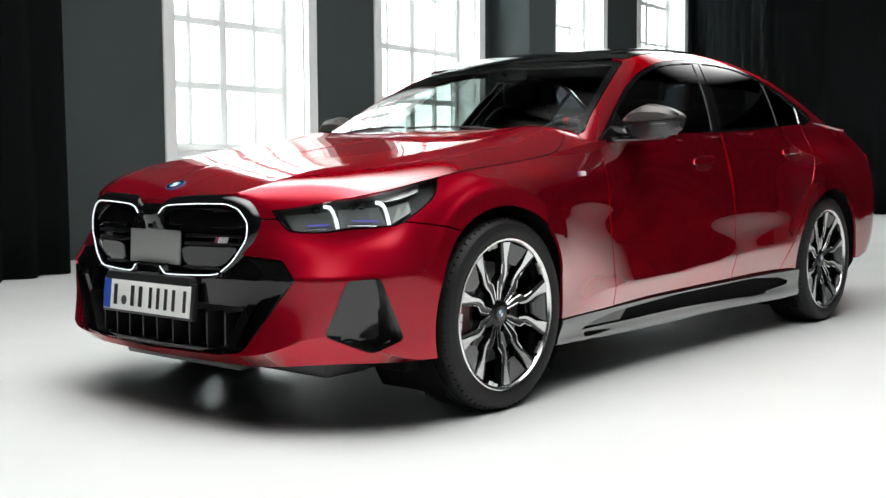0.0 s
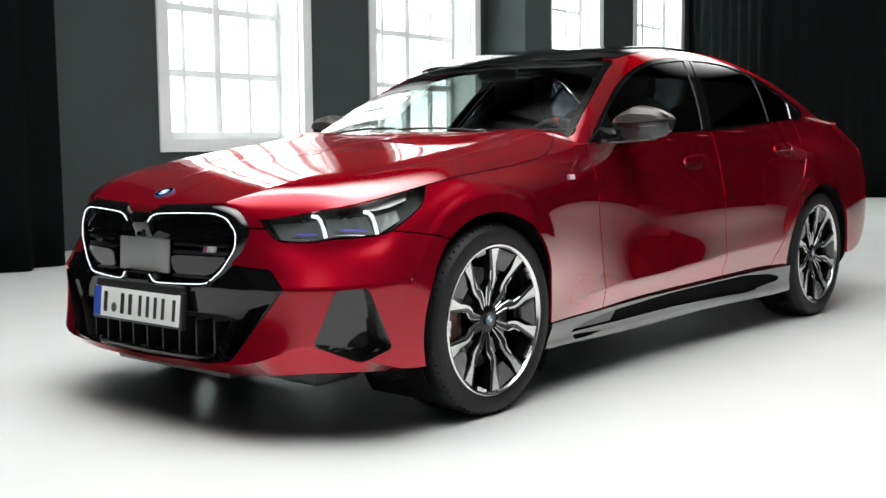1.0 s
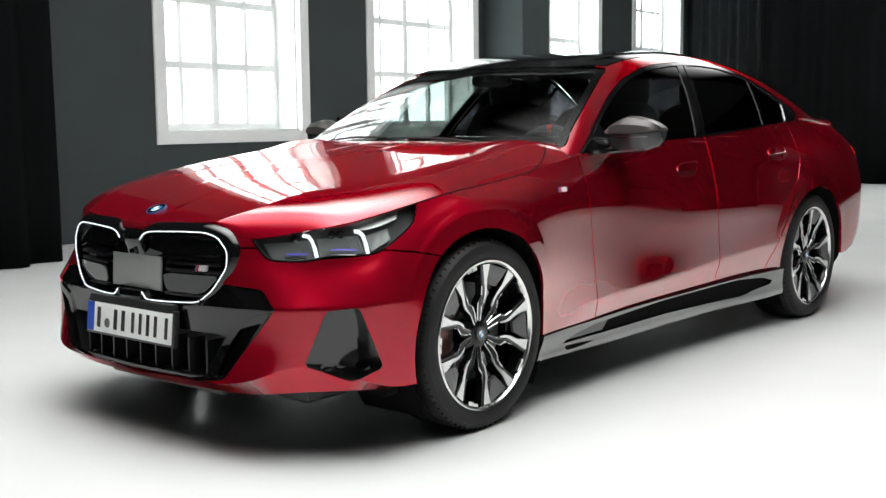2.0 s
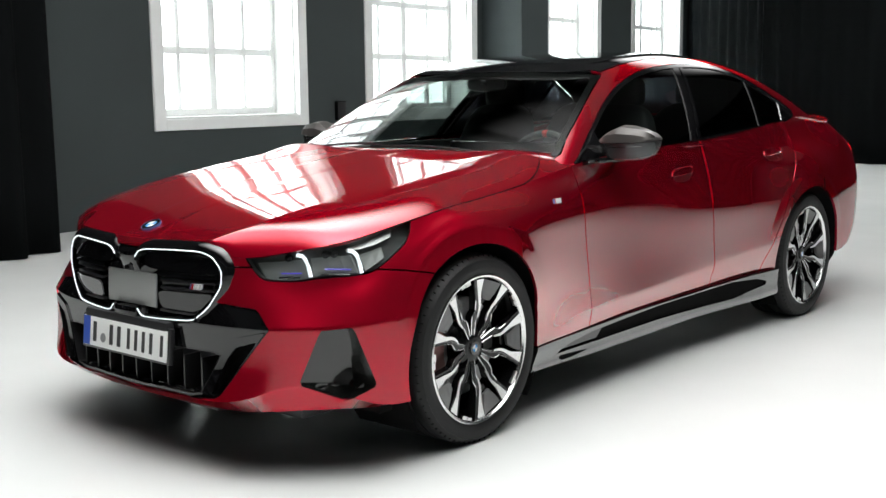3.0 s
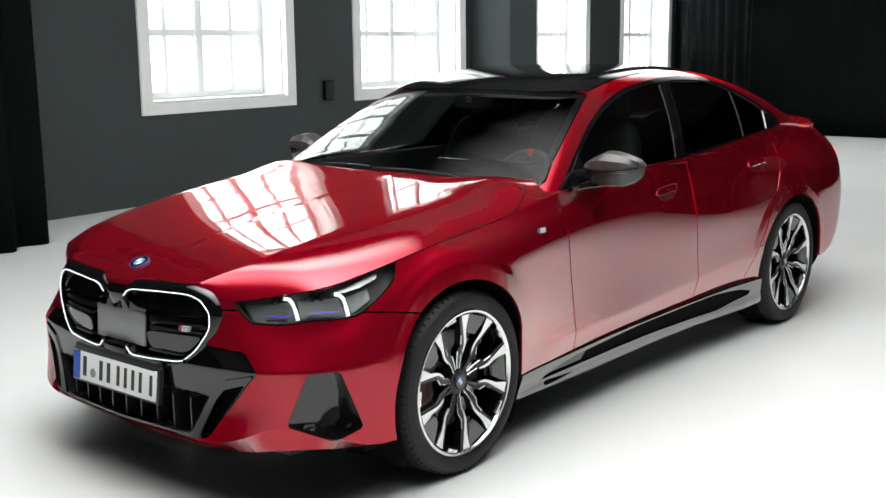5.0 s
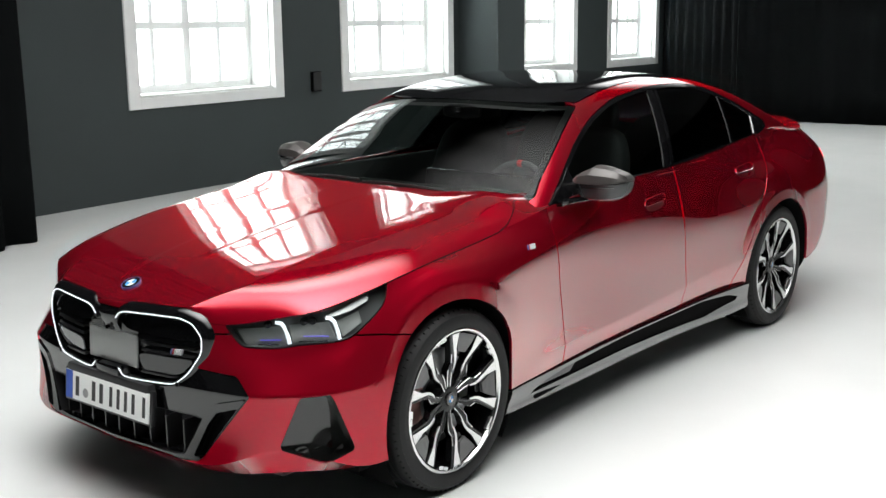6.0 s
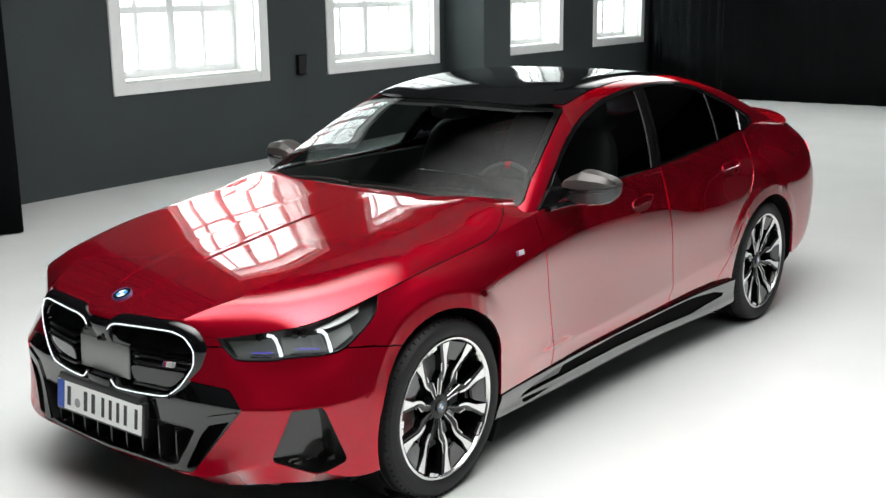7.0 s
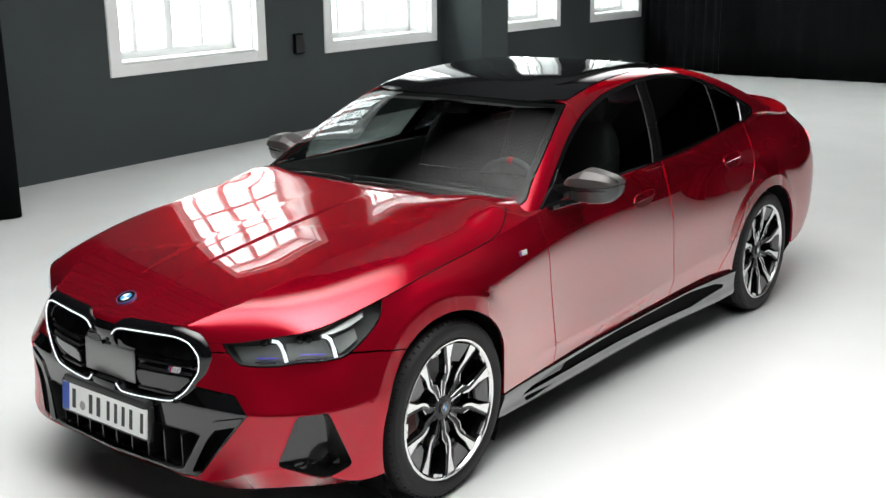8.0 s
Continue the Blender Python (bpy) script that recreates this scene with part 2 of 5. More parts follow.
def box(bm, x0, x1, y0, y1, z0, z1, bevel=0.0):
    m = Matrix.Translation(((x0 + x1) / 2, (y0 + y1) / 2, (z0 + z1) / 2)) @ Matrix.Diagonal((x1 - x0, y1 - y0, z1 - z0, 1))
    made = bmesh.ops.create_cube(bm, size=1, matrix=m)
    if bevel:
        edges = {e for q in made["verts"] for e in q.link_edges}
        bmesh.ops.bevel(bm, geom=list(edges), offset=bevel, segments=2, profile=0.5, affect="EDGES")
    return bm


def lathe(profile, n=64, axis="y", closed=False):
    """Turns (radius, along) pairs round an axis."""
    bm = bmesh.new()
    rings = []
    for k in range(n):
        a = 2 * math.pi * k / n
        c, s = math.cos(a), math.sin(a)
        rings.append([bm.verts.new((r * c, h, r * s) if axis == "y" else (r * c, r * s, h)) for r, h in profile])
    m = len(profile)
    for k in range(n):
        a, b = rings[k], rings[(k + 1) % n]
        for i in range(m if closed else m - 1):
            j = (i + 1) % m
            bm.faces.new((a[i], a[j], b[j], b[i]))
    return bm


def tube(points, radius, sides=6, closed=False, flat=1.0):
    """A rod along points; flat squeezes it in height."""
    bm = bmesh.new()
    p = [Vector(q) for q in points]
    rings = []
    for i, q in enumerate(p):
        a = p[i - 1] if i or closed else q
        b = p[(i + 1) % len(p)] if i + 1 < len(p) or closed else q
        d = (b - a).normalized()
        up = Vector((0, 0, 1)) if abs(d.z) < 0.9 else Vector((1, 0, 0))
        s = d.cross(up).normalized()
        u = s.cross(d)
        rings.append([bm.verts.new(q + radius * (math.cos(2 * math.pi * k / sides) * s + flat * math.sin(2 * math.pi * k / sides) * u)) for k in range(sides)])
    for i in range(len(p) if closed else len(p) - 1):
        a, b = rings[i], rings[(i + 1) % len(p)]
        for k in range(sides):
            bm.faces.new((a[k], a[(k + 1) % sides], b[(k + 1) % sides], b[k]))
    if not closed:
        bm.faces.new(rings[0]), bm.faces.new(rings[-1][::-1])
    return bm
# ---- the room ----
WALL_TURN = radians(5.5)
WALL = Matrix.Translation((3.735, 6.336, 0)) @ Matrix.Rotation(WALL_TURN, 4, "Z")   # x along the window wall, y out of the room
TOP = 6.8
WINDOWS = ((0.0, 2.365), (3.485, 6.085), (7.66, 10.05), (11.29, 13.63))
W_LOW, W_HIGH, W_DEEP = 0.925, 5.8, 0.36


def place(ob, m):
    ob.matrix_world = m
    return ob


bm = bmesh.new()
nx, ny = 60, 60
bmesh.ops.create_grid(bm, x_segments=nx, y_segments=ny, size=1, matrix=Matrix.Translation((5, 0, 0)) @ Matrix.Diagonal((16, 12, 1, 1)))
floor = part("floor", bm, FLOORWHITE)
tagged(floor, "smooth white painted studio floor, faintly scuffed", "floor", kind="structure")

# window wall: piers between the openings, a band below and above
bm = bmesh.new()
ends = [-6.0] + [v for a, b in WINDOWS for v in (a + 0.14, b - 0.14)] + [16.5]
for a, b in zip(ends[::2], ends[1::2]):
    box(bm, a, b, 0, 0.5, 0, TOP)
for a, b in WINDOWS:
    box(bm, a + 0.14, b - 0.14, 0, 0.5, 0, W_LOW + 0.12)
    box(bm, a + 0.14, b - 0.14, 0, 0.5, W_HIGH - 0.14, TOP)
wall = place(part("wall_north", bm, WALLDARK, smooth=False), WALL)
tagged(wall, "dark grey painted brick wall with tall windows", "wall", kind="structure")
bm = bmesh.new()
box(bm, 6.25, 7.02, -0.68, 0.0, 0, TOP, 0.01)
pier = place(part("wall_pier", bm, WALLDARK, smooth=False), WALL)
tagged(pier, "dark grey pier standing out from the window wall", "pier", kind="structure")
bm = bmesh.new()
box(bm, -11.2, -10.9, -12, 13, 0, TOP)
tagged(part("wall_west", bm, WALLDARK, smooth=False), "dark studio wall", "wall", kind="structure")
bm = bmesh.new()
box(bm, -11, 21, -12.3, -12, 0, TOP)
tagged(part("wall_south", bm, WALLDARK, smooth=False), "dark studio wall", "wall", kind="structure")
bm = bmesh.new()
box(bm, 20.5, 20.8, -12, 13, 0, TOP)
tagged(part("wall_east", bm, WALLDARK, smooth=False), "dark studio wall", "wall", kind="structure")
bm = bmesh.new()
box(bm, -11.2, 21, -12.3, 13, TOP, TOP + 0.2)
tagged(part("ceiling", bm, CEILINGGREY, smooth=False), "dark painted studio ceiling", "ceiling", kind="structure")


wall_box = thing("wall_box", "small dark box mounted on the painted wall", "wall box")
wall_box.matrix_world = WALL @ Matrix.Translation((2.955, 0, 0.96))
bm = bmesh.new()
box(bm, -.085, .085, -.045, 0, 0, .24, .008)
part("box_body", bm, DRAPE, wall_box, smooth=False)
bm = bmesh.new()
box(bm, -.075, .075, -.052, -.044, .01, .23, .004)
part("box_lid", bm, SATIN, wall_box, smooth=False)


def build_window(number, a, b):
    """A tall white window: casing, deep lining, two pairs of sashes with glazing bars, panes."""
    w = thing("window_%d" % number, "tall white-painted window with glazing bars, brightly lit from outside", "window")
    w["kind"] = "structure"
    w.matrix_world = WALL @ Matrix.Translation((a, 0, 0))
    n = b - a
    c = 0.15
    bm = bmesh.new()
    box(bm, 0, c, -0.025, 0.06, W_LOW, W_HIGH, 0.006)
    box(bm, n - c, n, -0.025, 0.06, W_LOW, W_HIGH, 0.006)
    box(bm, c, n - c, -0.022, 0.06, W_LOW, W_LOW + 0.12, 0.006)
    box(bm, c, n - c, -0.022, 0.06, W_HIGH - 0.14, W_HIGH, 0.006)
    part("casing", bm, FRAMEWHITE, w, smooth=False)
    bm = bmesh.new()
    box(bm, c - 0.004, c + 0.014, 0.058, W_DEEP + 0.1, W_LOW + 0.12, W_HIGH - 0.14)
    box(bm, n - c - 0.014, n - c + 0.004, 0.058, W_DEEP + 0.1, W_LOW + 0.12, W_HIGH - 0.14)
    box(bm, c, n - c, 0.058, W_DEEP + 0.1, W_HIGH - 0.16, W_HIGH - 0.138)
    part("lining", bm, FRAMEWHITE, w, smooth=False)
    bm = bmesh.new()
    box(bm, c, n - c, 0.02, W_DEEP + 0.1, W_LOW + 0.118, W_LOW + 0.14, 0.004)
    part("window_sill", bm, FRAMEWHITE, w, smooth=False)
    x0, x1, z0, z1 = c + 0.014, n - c - 0.014, W_LOW + 0.14, W_HIGH - 0.16
    bm = bmesh.new()
    box(bm, x0, x0 + 0.07, W_DEEP, W_DEEP + 0.06, z0, z1, 0.005)
    box(bm, x1 - 0.07, x1, W_DEEP, W_DEEP + 0.06, z0, z1, 0.005)
    box(bm, x0 + 0.07, x1 - 0.07, W_DEEP, W_DEEP + 0.06, z0, z0 + 0.08, 0.005)
    box(bm, x0 + 0.07, x1 - 0.07, W_DEEP, W_DEEP + 0.06, z1 - 0.08, z1, 0.005)
    xm = (x0 + x1) / 2
    box(bm, xm - 0.055, xm + 0.055, W_DEEP - 0.012, W_DEEP + 0.07, z0 + 0.08, z1 - 0.08, 0.005)
    part("window_frame", bm, FRAMEWHITE, w, smooth=False)
    # added sheet before the bars, standing in for window glare
    bm = bmesh.new()
    box(bm, x0 + 0.02, x1 - 0.02, W_DEEP - 0.032, W_DEEP - 0.030, z0 + 0.02, z1 - 0.02)
    film = part("glare_film", bm, GLAREFILM, w, "added white film that imitates window glare over the bars", smooth=False)
    film.visible_shadow = False
    rows = 6
    zs = np.array([z0 + 0.04, 1.78, 2.49, 3.22, 3.97, 4.74, z1 - 0.04])
    for i, (p, q) in enumerate(((x0 + 0.07, xm - 0.055), (xm + 0.055, x1 - 0.07))):
        bm = bmesh.new()
        m = (p + q) / 2
        box(bm, m - 0.032, m + 0.032, W_DEEP - 0.006, W_DEEP + 0.034, z0 + 0.08, z1 - 0.08)
        for k, z in enumerate(zs[1:-1]):
            h = 0.04 if k in (0, 1, 3) else 0.024
            box(bm, p, q, W_DEEP - 0.003, W_DEEP + 0.037, z - h, z + h)
        part("glazing_bar", bm, FRAMEWHITE, w, smooth=False)
        for k in range(rows):
            for s, e in ((p, m - 0.032), (m + 0.032, q)):
                bm = bmesh.new()
                box(bm, s, e, W_DEEP + 0.022, W_DEEP + 0.027, zs[k] + 0.024, zs[k + 1] - 0.024)
                pane = part("pane", bm, PANE, w, smooth=False)
                pane.visible_shadow = False


for k, (a, b) in enumerate(WINDOWS):
    build_window(k + 1, a, b)
bm = bmesh.new()
box(bm, -3, 18, 1.6, 1.62, -1, 8)
backdrop = place(part("backdrop", bm, SKYGLOW, smooth=False), WALL)
tagged(backdrop, "blank bright overcast daylight outside the windows", "backdrop", kind="structure")


def drape(name, x0, y0, x1, y1, folds, deep, label, flare=0.0):
    """A hanging cloth with folds from (x0, y0) to (x1, y1)."""
    n, rows = folds * 10, 14
    d = Vector((x1 - x0, y1 - y0, 0))
    s = Vector((-d.y, d.x, 0)).normalized()
    g = np.zeros((n + 1, rows, 3))
    for i in range(n + 1):
        t = i / n
        for k in range(rows):
            z = 0.006 + (TOP - 0.01) * k / (rows - 1)
            wave = math.sin(t * folds * 2 * math.pi + 0.7 * noise.noise((t * 9, 0, z * 0.3))) + 0.5 * noise.noise((t * 14, z * 0.25, 3))
            p = Vector((x0, y0, 0)) + d * t * (1 + flare * (1 - z / TOP)) + s * deep * wave * (1.15 - 0.4 * z / TOP)
            g[i, k] = (p.x, p.y, z)
    sk = Skin.grid(g)
    ob = mesh_object(name, sk.v, sk.f, DRAPE)
    mod = ob.modifiers.new("cloth", "SOLIDIFY")
    mod.thickness = 0.004
    return tagged(ob, label, "curtain")


drape("stage_curtain", -7.0, 2.05, 1.87, 5.11, 24, 0.055, "heavy black stage curtain hanging to the floor in folds")
drape("stage_curtain", 15.95, -9.0, 15.95, 5.3, 34, 0.03, "black stage curtain closing the far end of the studio")
drape("stage_curtain", 15.95, 5.3, 17.4, 7.55, 8, 0.03, "black stage curtain beside the last window")

# overhead silks: flat lit panels in slim black frames under the ceiling; the far one is added fill
def build_silk(m, mat, label):
    silk = thing("overhead_softbox", label, "studio light", "overhead studio lights")
    silk.matrix_world = m
    bm = bmesh.new()
    bmesh.ops.create_grid(bm, x_segments=1, y_segments=1, size=1)
    bmesh.ops.reverse_faces(bm, faces=bm.faces)
    sheet = bpy.data.meshes.new("silk_sheet")
    bm.to_mesh(sheet)
    bm.free()
    sheet.materials.append(mat)
    ob = new("silk_sheet", sheet)
    ob.parent = silk
    bm = bmesh.new()
    for x0, x1, y0, y1 in ((-1.01, -1, -1.01, 1.01), (1, 1.01, -1.01, 1.01), (-1, 1, -1.01, -1), (-1, 1, 1, 1.01)):
        box(bm, x0, x1, y0, y1, -0.01, 0.06)
    part("silk_frame", bm, BLACKGAP, silk, smooth=False)
    for x in (-0.9, 0.9):
        for y in (-0.9, 0.9):
            bm = bmesh.new()
            box(bm, x - 0.003, x + 0.003, y - 0.003, y + 0.003, 0.05, 0.4)
            part("hanger", bm, BLACKGAP, silk, smooth=False)


build_silk(pose(-0.4, -1.1, 6.4) @ Matrix.Diagonal((4.9, 6.3, 1, 1)), SILK, "large lit white overhead silk in a slim black frame")
# unseen fill panel, added only to brighten the far floor
build_silk(pose(11.6, 1.2, 6.4) @ Matrix.Diagonal((3.1, 3.1, 1, 1)), SILK_FILL, "smaller unseen overhead fill panel, added to brighten the far floor")
# ---- the car: its surfaces ----
AXLE, BASE = 0.356, 2.995
# character lines from the floor up, each from the middle of the nose round the flank to the middle of the tail: (x, half width, z)
RAILS = [
    # bottom edge
    [(-0.835, 0, 0.222), (-0.822, 0.303, 0.223), (-0.790, 0.545, 0.23), (-0.702, 0.702, 0.243), (-0.543, 0.860, 0.246), (-0.375, 0.912, 0.24), (0, 0.891, 0.19), (0.4, 0.883, 0.19),
     (0.78, 0.865, 0.18), (1.9, 0.85, 0.18), (2.5, 0.88, 0.18), (2.995, 0.905, 0.2), (3.45, 0.875, 0.22), (3.95, 0.7, 0.24), (4.08, 0.46, 0.25), (4.12, 0, 0.25)],
    # lower crease
    [(-0.885, 0, 0.262), (-0.872, 0.303, 0.265), (-0.842, 0.568, 0.285), (-0.727, 0.732, 0.335), (-0.56, 0.893, 0.272), (-0.375, 0.934, 0.25), (0, 0.941, 0.28), (0.4, 0.903, 0.275),
     (0.78, 0.884, 0.29), (1.9, 0.872, 0.315), (2.5, 0.898, 0.328), (2.995, 0.97, 0.33), (3.45, 0.935, 0.33), (4.03, 0.73, 0.33), (4.16, 0.48, 0.33), (4.19, 0, 0.33)],
    # tuck
    [(-0.884, 0, 0.38), (-0.866, 0.303, 0.385), (-0.814, 0.584, 0.395), (-0.728, 0.735, 0.43), (-0.565, 0.894, 0.4), (-0.375, 0.942, 0.4), (0, 0.951, 0.4), (0.4, 0.903, 0.385),
     (0.78, 0.904, 0.385), (1.9, 0.896, 0.43), (2.5, 0.914, 0.46), (2.995, 0.970, 0.45), (3.45, 0.94, 0.42), (4.08, 0.745, 0.42), (4.18, 0.49, 0.42), (4.205, 0, 0.42)],
    # bumper line
    [(-0.895, 0, 0.52), (-0.868, 0.313, 0.525), (-0.806, 0.596, 0.53), (-0.733, 0.732, 0.53), (-0.578, 0.890, 0.54), (-0.42, 0.937, 0.55), (0, 0.956, 0.56), (0.4, 0.92, 0.56),
     (0.78, 0.899, 0.55), (1.9, 0.890, 0.57), (2.5, 0.910, 0.59), (2.995, 0.97, 0.6), (3.46, 0.94, 0.6), (4.11, 0.755, 0.58), (4.2, 0.5, 0.58), (4.22, 0, 0.58)],
    # widest line
    [(-0.888, 0, 0.62), (-0.852, 0.323, 0.62), (-0.775, 0.576, 0.620), (-0.677, 0.716, 0.622), (-0.556, 0.856, 0.636), (-0.41, 0.908, 0.655), (0, 0.95, 0.7), (0.4, 0.922, 0.72),
     (0.78, 0.895, 0.70), (1.9, 0.888, 0.71), (2.5, 0.906, 0.72), (2.995, 0.96, 0.75), (3.46, 0.93, 0.75), (4.09, 0.76, 0.74), (4.19, 0.5, 0.74), (4.22, 0, 0.74)],
    # handle line
    [(-0.88, 0, 0.71), (-0.838, 0.364, 0.715), (-0.765, 0.530, 0.692), (-0.652, 0.702, 0.692), (-0.528, 0.837, 0.704), (-0.38, 0.882, 0.735), (0, 0.926, 0.8), (0.4, 0.913, 0.82),
     (0.78, 0.887, 0.85), (1.9, 0.868, 0.87), (2.5, 0.876, 0.89), (2.995, 0.925, 0.905), (3.44, 0.885, 0.9), (4.03, 0.755, 0.9), (4.17, 0.5, 0.9), (4.2, 0, 0.9)],
    # shoulder
    [(-0.868, 0, 0.78), (-0.83, 0.364, 0.765), (-0.758, 0.523, 0.728), (-0.652, 0.693, 0.742), (-0.533, 0.816, 0.762), (-0.31, 0.858, 0.812), (0, 0.890, 0.858), (0.4, 0.872, 0.895),
     (0.78, 0.858, 0.945), (1.9, 0.850, 0.97), (2.5, 0.843, 0.985), (2.995, 0.83, 1), (3.42, 0.815, 1), (3.93, 0.745, 0.99), (4.12, 0.48, 1.02), (4.16, 0, 1.04)],
    # upper edge
    [(-0.845, 0, 0.796), (-0.815, 0.364, 0.783), (-0.754, 0.519, 0.752), (-0.648, 0.686, 0.783), (-0.53, 0.792, 0.810), (-0.285, 0.838, 0.857), (0, 0.838, 0.893), (0.35, 0.836, 0.932),
     (0.7, 0.843, 0.990), (1.9, 0.832, 1.05), (2.5, 0.807, 1.085), (2.995, 0.768, 1.115), (3.38, 0.745, 1.105), (3.78, 0.705, 1.09), (4.05, 0.46, 1.125), (4.1, 0, 1.135)],
]
RAILS = np.array(RAILS)
BACKBONE = [(-.845, .796), (-.80, .815), (-.6, .882), (-.3, .942), (0, .988), (.3, 1.026), (.6, 1.058), (1.5, 1.06), (2.6, 1.10), (3.2, 1.15), (3.6, 1.145), (3.95, 1.155), (4.10, 1.135)]
CREASE_X, CREASE_Y, CREASE_DROP = (-.845, -.80, -.65, -.45, .10, .60), (.36, .40, .485, .53, .525, .50), (.0, .004, .006, .007, .008, .008)
CABIN_TOP = [(.30, .94), (.48, 1.034), (.9, 1.253), (1.10, 1.347), (1.25, 1.409), (1.45, 1.461), (1.7, 1.487), (1.95, 1.500), (2.3, 1.49), (2.7, 1.43), (3.1, 1.315), (3.4, 1.205), (3.65, 1.115), (3.8, 1.06)]


def belt_surface(step=0.014):
    """The flanks, nose and tail lofted over the character lines, both halves in one sheet."""
    ext = np.concatenate([RAILS[:, 2:0:-1] * (1, -1, 1), RAILS, RAILS[:, -2:-4:-1] * (1, -1, 1)], axis=1)
    chord = np.linalg.norm(np.diff(ext, axis=1), axis=2).mean(0)
    t = np.concatenate([[0], np.cumsum(chord)])
    t -= t[2]
    length = t[-3]
    u = np.linspace(0, length, int(length / step))
    rails = np.stack([spline(t, r, u) for r in ext])
    fine = []
    for i in range(len(u)):
        p = rails[1:, i]
        k = np.concatenate([[0], np.cumsum(np.linalg.norm(np.diff(p, axis=0), axis=1) ** 0.75)])
        low = rails[0, i] + (p[0] - rails[0, i]) * np.linspace(0, 1, 8, endpoint=False)[:, None]
        k, at = k / k[-1], np.linspace(0, 1, 66)
        soft_way = spline(k, p, at)
        # the bumper line is a crease on the nose and dies away towards the wheel
        sharp_way = np.where((at < k[2])[:, None], spline(k[:3], p[:3], np.minimum(at, k[2])), spline(k[2:], p[2:], np.maximum(at, k[2])))
        crease = float(np.clip((-0.30 - rails[3, i, 0]) / 0.22, 0, 1))
        sill_way = np.where((at < k[1])[:, None], p[0] + (p[1] - p[0]) * np.minimum(at / k[1], 1)[:, None], spline(k[1:], p[1:], np.maximum(at, k[1])))
        door = float(np.clip((rails[3, i, 0] - 0.45) / 0.3, 0, 1) * np.clip((2.75 - rails[3, i, 0]) / 0.25, 0, 1))
        fine.append(np.concatenate([low, soft_way + crease * (sharp_way - soft_way) + door * (sill_way - soft_way)]))
    half = np.array(fine)
    # the wheel arches: an upright band stands proud of the leaning flank above it
    for cx, size in ((-0.014, 0.400), (BASE, 0.400)):
        d = np.hypot(half[:, :, 0] - cx, half[:, :, 2] - AXLE + 0.004) - size
        fade = np.clip((half[:, :, 2] - 0.46) / 0.22, 0, 1) * (half[:, :, 1] > 0.75)
        proud = 0.006 * fade * np.clip(1 - (d - 0.058) / 0.03, 0, 1)
        for i in range(len(half)):
            inside = np.nonzero((d[i] < 0.058) & (fade[i] > 0))[0]
            if len(inside) and inside[-1] + 1 < half.shape[1]:
                top = half[i, inside[-1] + 1, 1]
                upright = top + 0.10 * (half[i, inside[-1], 2] - half[i, inside, 2])
                half[i, inside, 1] += fade[i, inside] * (upright - half[i, inside, 1])
        half[:, :, 1] += proud
    half[0, :, 1] = half[-1, :, 1] = 0
    right = half[1:].copy()
    left = half.copy()
    left[:, :, 1] *= -1
    return np.concatenate([right[::-1], left]), rails[-1]


belt_grid, EDGE = belt_surface()
BELT = Skin.grid(belt_grid)
edge_order = np.argsort(EDGE[:, 0])


def edge_half(x):
    return np.interp(x, EDGE[edge_order, 0], EDGE[edge_order, 1])


def cap_surface():
    """Bonnet, scuttle and boot lid: a flat middle with a raised spine, a crease to either side, and shoulders that roll down to the edges."""
    s = np.sin(np.linspace(-1, 1, 221) * math.pi / 2)
    a = np.abs(s)
    rows = []
    for x, w, z in EDGE:
        zc = line(x, BACKBONE)[0]
        front_half = float(np.clip((0.75 - x) / 0.2, 0, 1))
        y = a * w
        crease_w = min(float(np.interp(x, CREASE_X, CREASE_Y)), 0.97 * w)
        z_crease = zc - float(np.interp(x, CREASE_X, CREASE_DROP)) * min(1, w / 0.3)
        z_crease = max(z_crease, z)
        t = np.clip((y - crease_w) / max(w - crease_w, 1e-6), 0, 1)
        start, power = float(np.interp(x, [-.75, -.5, .1, .6], [.50, .32, .12, .08])), float(np.interp(x, [-.75, -.5, .1, .6], [2.0, 3.2, 4.5, 4.5]))
        shoulder = z_crease - (z_crease - z) * (start * t + (1 - start) * t ** power)
        middle = zc - (zc - z_crease) * np.clip(y / max(crease_w, 1e-6), 0, 1) ** 2
        spine_w = float(np.interp(x, [-.8, -.3, .6], [.075, .10, .13]))
        spine = 0.0022 * np.clip((spine_w + 0.022 - y) / 0.022, 0, 1) * float(np.clip((x + 0.83) / 0.1, 0, 1) * np.clip((0.62 - x) / 0.5, 0, 1))
        nose_top = np.where(y > crease_w, shoulder, middle + spine)
        plain = z + (zc - z) * (1 - a ** 2.6)
        step = lambda q, lo, hi: (lambda t: t * t * (3 - 2 * t))(np.clip((q - lo) / (hi - lo), 0, 1))
        corner_rise = 0.020 * step(x, .30, .62) * step(y, .35, .70) * (1 - step(y, .73, .825))
        rows.append(np.stack([np.full_like(s, x), s * w, plain + front_half * (nose_top - plain) + corner_rise], -1))
    return np.array(rows)


CAP = Skin.grid(cap_surface(), flip=False)


